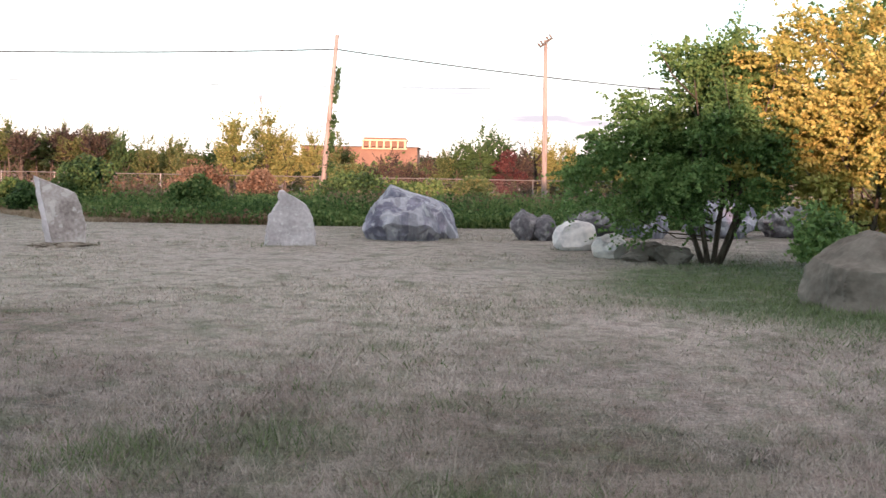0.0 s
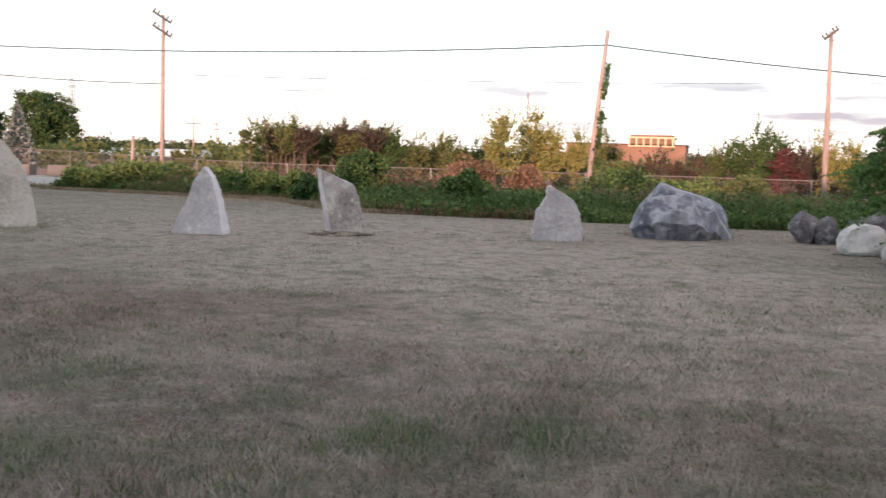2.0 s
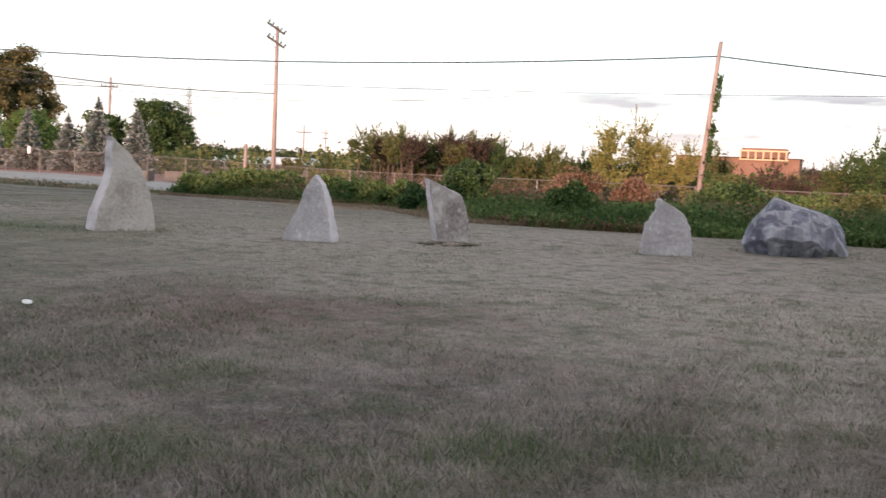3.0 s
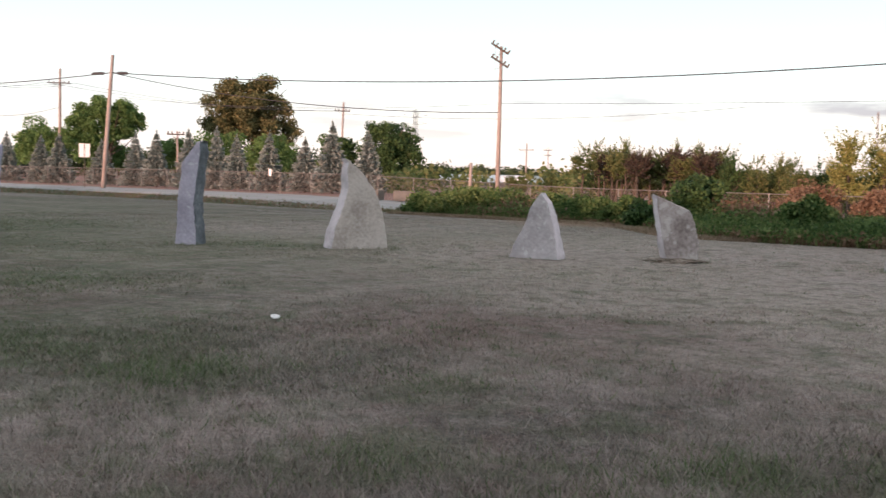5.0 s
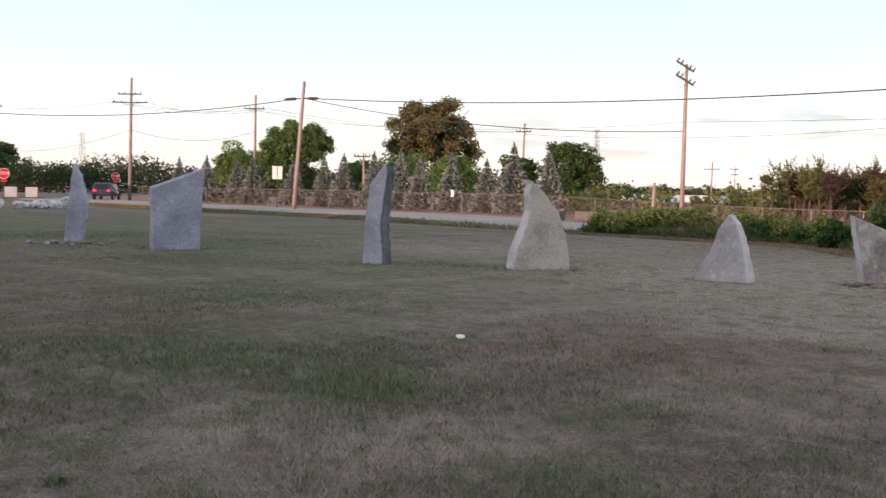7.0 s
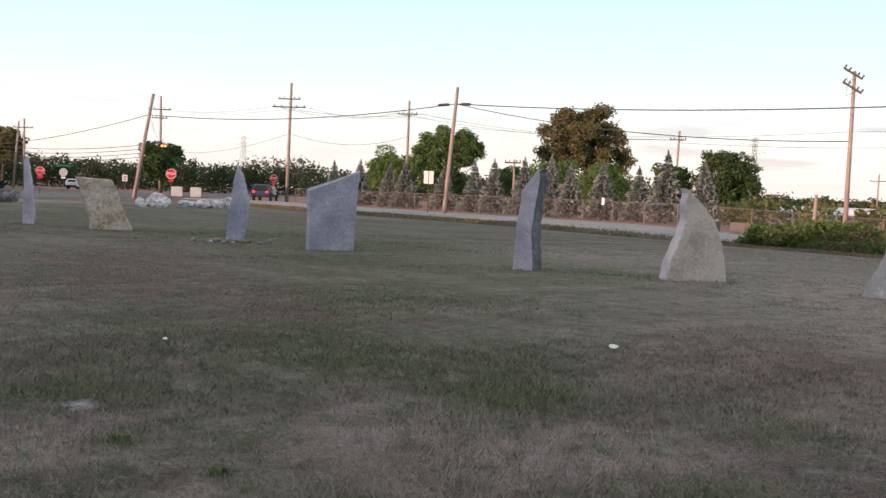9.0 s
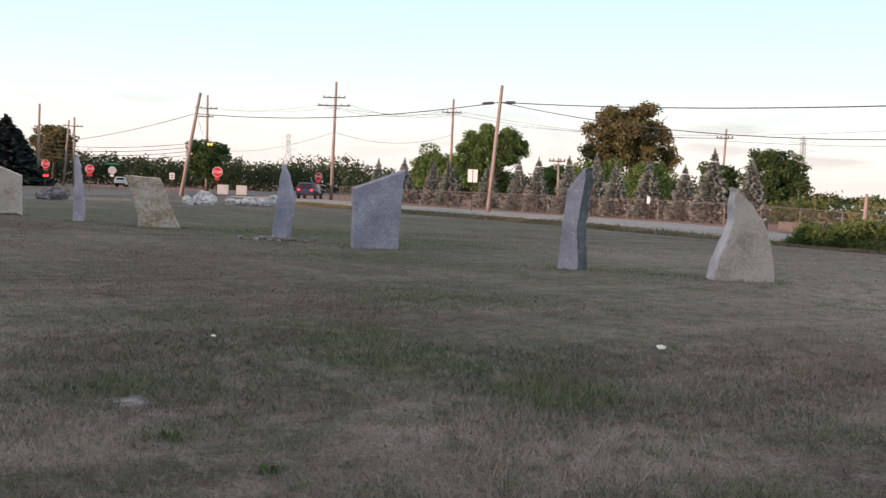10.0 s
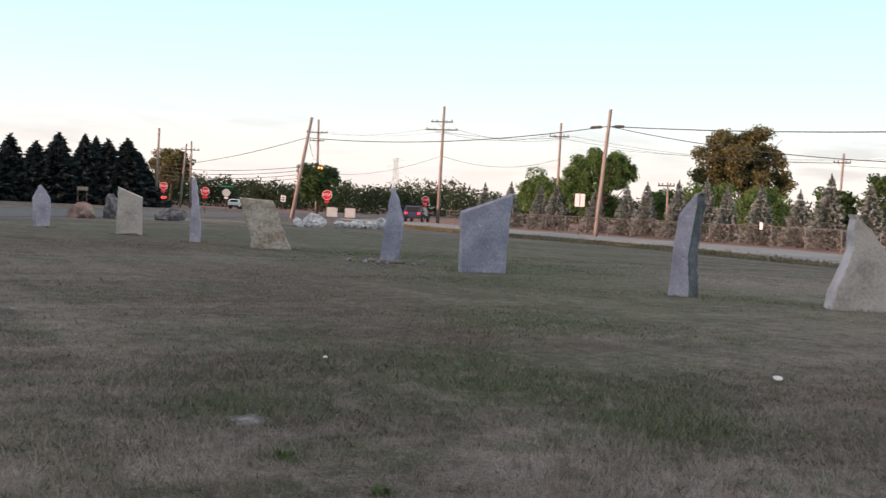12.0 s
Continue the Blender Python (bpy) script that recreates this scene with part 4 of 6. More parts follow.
# ---- boulders ----
def boulders():
    faceted_rock("large grey peaked boulder with white veins", (-1.42, 24.0), (1.10, 0.85, 0.92), 0.33, ((-0.85, -0.15, 0.52, 0.74), (0.40, -0.1, 0.92, 0.62), (0.1, -0.92, 0.38, 0.66), (-0.55, -0.75, 0.36, 0.72), (0.62, -0.68, 0.4, 0.70), (1, 0, 0.12, 0.95), (-1, -0.1, -0.25, 0.96), (0.78, -0.1, 0.62, 0.80), (-0.8, -0.2, -0.56, 0.66), (0.1, -0.8, -0.6, 0.6)), M_VEINROCK, 21)
    faceted_rock("jagged grey boulder with a dark undercut front", (-1.50, 22.6), (0.80, 0.55, 0.64), 0.30, ((-0.12, -0.42, 0.9, 0.66), (0.0, -0.78, -0.62, 0.50), (0.12, -0.96, 0.22, 0.72), (-0.9, -0.35, 0.3, 0.82), (0.85, -0.3, 0.35, 0.78), (0.45, -0.7, 0.6, 0.72), (-0.55, -0.72, 0.42, 0.74), (0.55, -0.6, -0.58, 0.62), (-0.6, -0.55, -0.58, 0.64)), M_VEINROCK, 22, rough=0.04, chips=10)
    faceted_rock("grey veined boulder beside a larger one", (-0.74, 23.7), (0.44, 0.62, 0.52), 0.20, ((0.82, -0.2, 0.54, 0.66), (0.2, -0.9, 0.4, 0.72), (-0.3, -0.5, 0.8, 0.82), (0.7, -0.7, 0.1, 0.78), (0.1, -0.8, -0.6, 0.7)), M_VEINROCK, 43)
    boulder("dark squarish speckled boulder", (1.17, 23.6), (0.62, 0.7, 0.96), M_DARKROCK, 24, 12, 0.2, cuts=8)
    boulder("dark low speckled boulder", (1.62, 23.5), (0.62, 0.7, 0.72), M_DARKROCK, 25, 40, 0.22, cuts=8)
    boulder("white rounded boulder on the lawn", (2.02, 20.9), (1.02, 0.9, 0.78), M_WHITEROCK, 26, 20, 0.26, cuts=6, rough=0.06)
    boulder("pinkish white angular boulder", (2.42, 19.2), (0.62, 0.7, 0.6), M_WHITEROCK, 27, 60, 0.24, cuts=10)
    boulder("flat brown rock under the tree", (3.0, 18.9), (0.75, 0.6, 0.5), M_BROWNROCK, 28, 0, 0.22)
    boulder("low brown rock under the tree", (3.35, 18.2), (0.8, 0.6, 0.46), M_BROWNROCK, 29, 30, 0.24)
    boulder("brown flat stone in the grass", (2.75, 18.5), (0.5, 0.4, 0.22), M_BROWNROCK, 30, 0, 0.3)
    boulder("long grey boulder behind the tree", (3.0, 25.5), (1.9, 1.0, 0.86), M_DARKROCK, 31, 0, 0.22)
    boulder("pale grey boulder behind the tree", (4.2, 25.0), (1.3, 0.9, 1.0), M_VEINROCK, 32, 15, 0.22)
    boulder("broad grey boulder behind the tree", (6.1, 25.6), (1.9, 1.2, 1.15), M_VEINROCK, 33, 0, 0.2)
    boulder("grey boulder behind the tree", (8.0, 26.2), (1.7, 1.2, 1.0), M_DARKROCK, 34, 0, 0.2)
    boulder("reddish granite boulder on the lawn", (8.0, 20.3), (2.0, 1.3, 0.95), M_REDROCK, 35, 0, 0.2)
    boulder("white boulder on the lawn", (9.6, 22.5), (1.8, 1.2, 1.1), M_WHITEROCK, 36, 0, 0.2)
    faceted_rock("big rounded grey-brown boulder in the shade", (4.86, 12.7), (1.04, 0.85, 0.80), 0.12, ((-0.97, -0.12, 0.2, 0.93), (-0.62, -0.15, 0.77, 0.92), (0.32, -0.1, 0.94, 0.80), (-0.3, -0.92, 0.22, 0.88), (0.5, -0.8, 0.3, 0.9), (-0.1, -0.66, 0.74, 0.84)), M_BROWNROCK, 37, rough=0.03, chips=4)
    boulder("small pale stone beside the big boulder", (5.0, 15.6), (0.34, 0.3, 0.4), M_WHITEROCK, 38, 0, 0.2)
    far = "boulders beside the main road"
    boulder("low boulder beside the road, its end lit orange", (-65.0, 14.0), (1.6, 2.2, 1.35), M_REDROCK, 51, 75, 0.3, group=far)
    boulder("upright round-topped boulder beside the road", (-66.4, 16.1), (1.5, 1.7, 2.2), M_DARKROCK, 52, 75, 0.25, group=far)
    boulder("low dark grey boulder beside the road", (-65.9, 19.6), (2.2, 1.4, 1.15), M_DARKROCK, 53, 75, 0.3, group=far)
    boulder("white boulder at the end of the circle", (-54.0, 7.2), (1.4, 1.2, 1.8), M_WHITEROCK, 54, 0, 0.25)
    pile = "white rocks in a row"
    row = ((-62.1, 26.6, 1.0, 0.8), (-62.0, 27.7, 1.7, 1.15), (-62.4, 29.7, 1.1, 0.75), (-62.6, 30.3, 1.0, 0.6), (-62.9, 31.2, 1.3, 0.8), (-63.1, 32.2, 1.2, 0.75), (-63.3, 33.2, 1.3, 1.0))
    for k, (x, y, w, h) in enumerate(row):
        boulder("white and purple broken rock in a row", (x, y), (w * 0.95, w * 0.75, h * 0.95), M_PILEROCK, 60 + k, k * 50, 0.2, "rock", pile, cuts=10, rough=0.14)


boulders()


# ---- poles and wires ----
def utility_pole(base, top, arms=(), label="weathered wooden utility pole", r=0.15, yaw=20, tilt=0):
    z = ground_z(base[0], base[1])
    t = thing("utility_pole", label, "utility pole", (base[0], base[1], z))
    dx, dy, h = top[0] - base[0], top[1] - base[1], top[2] - z
    part("pole", tubed([(0, 0, -0.3), (dx * 0.5, dy * 0.5, h * 0.5), (dx, dy, h)], [r, r * 0.86, r * 0.68], 10), M_POLE, t, smooth=True)
    for drop, half in arms:
        f = (h - drop) / h
        bm = boxed(-half, half, -0.06, 0.06, -0.06, 0.06, 0.01)
        arm = part("crossarm", bm, M_DARKWOOD, t)
        arm.matrix_local = pose(dx * f, dy * f - 0.17, h - drop, 0, tilt, yaw)
        for k in (-0.9, -0.45, 0.45, 0.9):
            ins = part("insulator", tubed([(0, 0, 0.05), (0, 0, 0.12), (0, 0, 0.2), (0, 0, 0.25)], [0.03, 0.06, 0.06, 0.03], 7), M_INSUL, arm)
            ins.location = (half * k, 0, 0)
        for s in (-1, 1):
            part("brace", tubed([(s * half * 0.5, 0, -0.03), (0, 0.05, -0.55)], [0.015, 0.015], 5), M_STEEL, arm)
    return t


P1, P2, P3, P4 = (-6.59, 56.02, 8.47), (4.41, 56.14, 8.40), (-32.39, 56.02, 9.43), (-61.18, 50.77, 9.55)
P5, P6, P7, P8 = (-97.83, 58.32, 12.65), (-100.31, 76.04, 12.44), (-92.40, 40.54, 9.63), (-128.66, 57.45, 12.62)
utility_pole((-7.37, 55.93), P1, label="leaning wooden utility pole overgrown with vine beside the fence")
utility_pole((4.53, 56.13), P2, ((0.15, 0.42),), "wooden utility pole with one short crossarm", yaw=0, tilt=-38)
utility_pole((-32.41, 56.01), P3, ((0.15, 0.62), (0.95, 0.62)), "wooden utility pole with two crossarms", yaw=30, tilt=32)
utility_pole((-61.61, 50.26), P4, (), "plain leaning wooden utility pole beside the road", r=0.17)
utility_pole((-97.90, 58.20), P5, ((1.7, 1.25), (2.55, 1.85)), "tall wooden utility pole with two crossarms", r=0.2, yaw=40)
utility_pole((-100.34, 76.0), P6, ((1.6, 1.2),), "tall wooden utility pole with a crossarm", r=0.19, yaw=40)
utility_pole((-93.01, 39.11), P7, (), "strongly leaning bare wooden pole beside the road", r=0.2)
utility_pole((-128.57, 57.64), P8, ((1.7, 1.5), (2.8, 1.0)), "wooden utility pole rising out of a tree", r=0.2, yaw=50)
utility_pole((-135.63, 38.19), (-135.6, 38.3, 10.2), (), "bare pole at the crossing", r=0.19)
utility_pole((-144.34, 44.02), (-144.2, 44.6, 8.9), (), "leaning bare pole at the crossing", r=0.17)
utility_pole((-143.93, 45.33), (-143.97, 45.22, 9.3), ((1.2, 1.3),), "pole with a crossarm at the crossing", r=0.17, yaw=60)
utility_pole((-75.09, 94.58), (-74.9, 94.73, 9.6), ((1.0, 0.9),), "utility pole rising behind the spruces", r=0.16, yaw=30)
utility_pole((-95.24, 176.73), (-95.14, 176.79, 8.1), ((1.3, 1.5),), "small distant utility pole", r=0.17, yaw=10)
utility_pole((-109.7, 214.3), (-109.7, 214.3, 8.7), ((0.8, 1.0), (2.0, 0.8)), "thin distant utility pole", r=0.14, yaw=10)
utility_pole((-70.07, 65.33), (-70.14, 65.25, 4.9), ((0.3, 0.75),), "short post with a crossarm and boxes among the spruces", r=0.12, yaw=35)
utility_pole((-33.4, 54.4), (-33.35, 54.4, 2.35), (), "short wooden post beside the fence", r=0.13)


def wire(a, b, sag, r=0.02, label="thin black overhead wire between poles"):
    a, b = Vector(a), Vector(b)
    pts = [a.lerp(b, k / 24) - Vector((0, 0, sag * 4 * (k / 24) * (1 - k / 24))) for k in range(25)]
    bm = tubed(pts, [r] * 25, 5)
    me = bpy.data.meshes.new("overhead_wire")
    bm.to_mesh(me)
    bm.free()
    me.materials.append(M_WIRE)
    return tagged(new("overhead_wire", me), label, "cable", "overhead wires")


C1, C4 = (-6.66, 56.0, 7.72), (-61.24, 50.7, 8.30)
wire(C4, C1, 0.88, 0.035, "thick black overhead cable between poles")
wire(C1, (42, 60, 5.3), 0.9, 0.035, "thick black overhead cable between poles")
wire(C4, (-92.6, 40.2, 7.7), 0.75, 0.035, "thick black overhead cable between poles")
wire(C4, (-32.4, 56.0, 5.45), 0.75, 0.028, "sagging black overhead cable between poles")
wire((-92.6, 40.2, 7.7), (-135.6, 38.25, 5.3), 0.5, 0.03, "black overhead cable running to the crossing")
wire((-97.8, 58.4, 9.9), (-100.3, 76, 10.7), 0.4)
for k in (-1.1, 1.1):
    wire((-97.8 + k, 58.3 + k, 10.2), (-100.3 + k, 76 + k, 10.9), 0.9, 0.018)
    wire((-100.3 + k, 76 + k, 10.9), (-74.9 + k * 0.6, 94.7, 8.6), 0.8, 0.018)
    wire((-97.8 + k, 58.3 + k, 10.2), (-128.6 + k, 57.5 + k, 11.0), 0.6, 0.012)
wire((-97.85, 58.3, 7.3), (-100.3, 76, 8.2), 1.1)
wire((-97.85, 58.3, 7.3), (-150, 66, 6.5), 1.2)
for k in range(4):
    wire((-128.6, 57.5, 6.6 - 0.5 * k), (-175, 40, 7.4 - 0.7 * k), 1.4, 0.035)
wire((-74.9, 94.7, 8.3), (-33, 110, 9.5), 0.9, 0.02)
wire((-32.4, 56.1, 6.0), (-61.2, 51.0, 6.6), 0.5, 0.01)
wire((-32.4, 56.1, 6.0), (60, 62, 8.2), 0.9, 0.012)
for a in (C4,):
    for s, q in ((-1, (-66.5, 48.9)), (1, (-58.4, 51.0))):
        d = (Vector((q[0], q[1], 0)) - Vector((a[0], a[1], 0))).normalized()
        bm = tubed([Vector(a) + d * 0.5 + Vector((0, 0, -0.06)), Vector(a) + d * 0.65 + Vector((0, 0, -0.05)), Vector(a) + d * 1.45 + Vector((0, 0, -0.08)), Vector(a) + d * 1.6 + Vector((0, 0, -0.1))], [0.03, 0.11, 0.11, 0.03], 8)
        me = bpy.data.meshes.new("splice_case")
        bm.to_mesh(me)
        bm.free()
        me.materials.append(M_WIRE)
        tagged(new("splice_case", me), "black cable splice case hung beside a pole", "splice case")


def lattice_tower(x, y, h, w, label, arms=((0.70, 0.42), (0.82, 0.5), (0.94, 0.36)), z=0.0, r=0.12):
    t = thing("transmission_tower", label, "transmission tower", (x, y, z))
    bm = bmesh.new()
    n = 8
    def corner(f, s, u):
        k = w / 2 * (1 - 0.85 * min(1.0, f / 0.65)) if f < 0.65 else w / 2 * 0.15
        return Vector((s * k, u * k, f * h))
    for i in range(n):
        f0, f1 = i / n, (i + 1) / n
        for s, u in ((-1, -1), (1, -1), (1, 1), (-1, 1)):
            tube(bm, [corner(f0, s, u), corner(f1, s, u)], [r, r], 4)
            s2, u2 = -u, s
            tube(bm, [corner(f0, s, u), corner(f1, s2, u2)], [r * 0.6, r * 0.6], 3)
            tube(bm, [corner(f1, s, u), corner(f1, s2, u2)], [r * 0.6, r * 0.6], 3)
    part("lattice_mast", bm, M_STEEL, t)
    for f, a in arms:
        bm = bmesh.new()
        for s in (-1, 1):
            tube(bm, [Vector((0, 0, f * h)), Vector((s * a * w, 0, f * h + 0.02 * h))], [r, r * 0.6], 4)
            tube(bm, [Vector((0, 0, f * h + 0.05 * h)), Vector((s * a * w, 0, f * h + 0.02 * h))], [r * 0.7, r * 0.5], 4)
        part("arm", bm, M_STEEL, t).rotation_euler = (0, 0, radians(40))
    return t


lattice_tower(-396.7, 214.4, 22.5, 9, "distant lattice transmission tower", r=0.055)
lattice_tower(-226, 331, 26.5, 8, "distant lattice transmission tower above the trees", ((0.78, 0.55), (0.9, 0.6)), r=0.08)
lattice_tower(-54.2, 295.5, 21, 2.6, "thin distant radio mast", (), r=0.07)


# ---- signs ----
def text_mesh(body, size, material):
    cu = bpy.data.curves.new("lettering", "FONT")
    cu.body, cu.size, cu.align_x, cu.align_y, cu.extrude = body, size, "CENTER", "CENTER", 0.003
    tmp = bpy.data.objects.new("lettering", cu)
    me = bpy.data.meshes.new_from_object(tmp)
    bpy.data.objects.remove(tmp)
    me.materials.clear()
    me.materials.append(material)
    return me


def sign_post(name, label, loc, face_to, height, shape, size, material, text="", plate=False, dark_post=False):
    """A sign on a steel post, facing the point face_to."""
    yaw = math.degrees(math.atan2(-(face_to[0] - loc[0]), face_to[1] - loc[1])) + 180
    t = thing(name, label, "road sign", (loc[0], loc[1], ground_z(*loc)), yaw)
    part("post", boxed(-0.03, 0.03, 0.0, 0.05, -0.3, height + size[1] * 0.45, 0.006), M_DARKWOOD if text or dark_post else M_STEEL, t)
    bm = bmesh.new()
    if shape == "octagon":
        for r, y0, y1 in ((size[0] / 2 / math.cos(math.pi / 8), -0.012, -0.004),):
            vs = [[bm.verts.new((r * math.cos(math.pi / 8 + k * math.pi / 4), y, height + r * math.sin(math.pi / 8 + k * math.pi / 4))) for k in range(8)] for y in (y0, y1)]
            bm.faces.new(vs[0][::-1])
            bm.faces.new(vs[1])
            for k in range(8):
                bm.faces.new((vs[0][k], vs[0][(k + 1) % 8], vs[1][(k + 1) % 8], vs[1][k]))
            bmesh.ops.recalc_face_normals(bm, faces=bm.faces)
        if text:
            part("border", bm, M_SIGNWHITE, t)
            bm = bmesh.new()
            r = size[0] / 2 / math.cos(math.pi / 8) * 0.93
            vs = [bm.verts.new((r * math.cos(math.pi / 8 + k * math.pi / 4), -0.016, height + r * math.sin(math.pi / 8 + k * math.pi / 4))) for k in range(8)]
            bm.faces.new(vs)
    else:
        box(bm, -size[0] / 2, size[0] / 2, -0.014, -0.002, height - size[1] / 2, height + size[1] / 2, 0.004)
    part("panel", bm, material, t)
    if text:
        o = part("lettering", text_mesh(text, size[0] * 0.36, M_SIGNWHITE), None, t)
        o.matrix_local = pose(0, -0.021, height, 90, 0, 0)
    if plate:
        part("plate", boxed(-0.24, 0.24, -0.014, -0.002, height - size[1] / 2 - 0.28, height - size[1] / 2 - 0.06), M_SIGNRED if text else M_SIGNWHITE, t)
    return t


EYE = (-0.8, 0.35)
stops = "stop signs at the crossing"
tagged(sign_post("stop_sign", "red octagonal stop sign on a dark post", (-91.68, 42.13), EYE, 2.38, "octagon", (0.92, 0.92), M_SIGNRED, "STOP", True), group=stops)
tagged(sign_post("stop_sign", "red octagonal stop sign on a dark post", (-113.3, 65.5), EYE, 2.6, "octagon", (0.92, 0.92), M_SIGNRED, "STOP", True), group=stops)
tagged(sign_post("stop_sign", "bright red stop sign at the crossing", (-130.6, 37.7), EYE, 2.75, "octagon", (0.95, 0.95), M_SIGNRED, "STOP", True), group=stops)
tagged(sign_post("stop_sign", "bright red stop sign on a dark post", (-95.84, 31.6), EYE, 2.15, "octagon", (0.75, 0.75), M_SIGNRED, "STOP", True), group=stops)
b = sign_post("octagonal_sign_back", "pale grey back of an octagonal sign", (-128.2, 45.0), EYE, 2.3, "octagon", (0.95, 0.95), M_CABINET, "", True)
part("street_name_plate", boxed(-0.9, 0.9, -0.02, 0.0, 3.0, 3.22, 0.004), M_SIGNGREEN, b, "green street name plate")
s = sign_post("speed_sign", "small white rectangular road sign", (-121.1, 49.8), EYE, 1.9, "rect", (0.6, 0.76), M_SIGNWHITE)
for zz in (1.74, 2.02):
    part("bar", boxed(-0.16, 0.16, -0.02, -0.015, zz - 0.07, zz + 0.07), M_DARKWOOD, s)
s = sign_post("road_sign", "white rectangular sign on a dark post beside the road", (-63.4, 50.1), EYE, 2.75, "rect", (0.74, 0.98), M_SIGNWHITE, dark_post=True)
part("bar", boxed(-0.028, 0.028, -0.022, -0.015, 2.3, 3.2), M_DARKWOOD, s)
s = thing("fence_notice", "small white notice fixed to the fence", "notice", (-52.0, 57.24, 1.22))
part("panel", boxed(-0.13, 0.13, -0.012, 0.0, 0.0, 0.5, 0.004), M_SIGNWHITE, s)
s = thing("road_notice", "low pale board in front of the dark spruces", "notice", (-128.0, 27.4, 0.0), 75)
part("board", boxed(-0.62, 0.62, -0.03, 0.0, 1.7, 2.15, 0.004), M_STEEL, s)
for u in (-0.5, 0.5):
    part("leg", boxed(u - 0.05, u + 0.05, 0.0, 0.06, -0.2, 2.1), M_DARKWOOD, s)


def beacon(name, label, loc, lens, wire_to=None):
    t = thing(name, label, "signal light", loc, 70)
    part("housing", boxed(-0.35, 0.35, -0.02, 0.22, -0.22, 0.22, 0.03), M_DARKWOOD, t)
    for u in (-0.17, 0.17):
        bm = bmesh.new()
        bmesh.ops.create_uvsphere(bm, u_segments=10, v_segments=6, radius=0.13, matrix=Matrix.Translation((u, -0.03, 0)) @ Matrix.Diagonal((1, 0.4, 1, 1)))
        part("lens", bm, lens, t, smooth=True)
    part("hanger", tubed([(0, 0.1, 0.2), (0, 0.1, 0.9)], [0.02, 0.02], 5), M_WIRE, t)
    return t


beacon("flashing_beacon", "amber flashing beacon hung over the crossing", (-114.5, 51.6, 5.75), M_LAMP_AMBER)
wire((-92.5, 40.4, 7.4), (-128.6, 57.5, 7.4), 0.75, 0.02)
beacon("flashing_beacon", "red flashing light under a stop sign", (-130.5, 37.75, 1.35), M_LAMP_RED)

for x, y, w in ((-109.6, 51.1, 1.25), (-108.7, 52.95, 1.2)):
    c = thing("utility_cabinet", "pale grey metal utility cabinet beside the crossing", "utility cabinet", (x, y, 0), 65, "utility cabinets")
    part("body", boxed(-w / 2, w / 2, -0.4, 0.4, 0.08, 1.15, 0.03), M_CABINET, c)
    part("door", boxed(-w / 2 + 0.06, w / 2 - 0.06, -0.425, -0.401, 0.16, 1.08, 0.008), M_CABINET, c)
    part("plinth", boxed(-w / 2 - 0.08, w / 2 + 0.08, -0.48, 0.48, -0.1, 0.08, 0.01), M_CONCRETE, c)


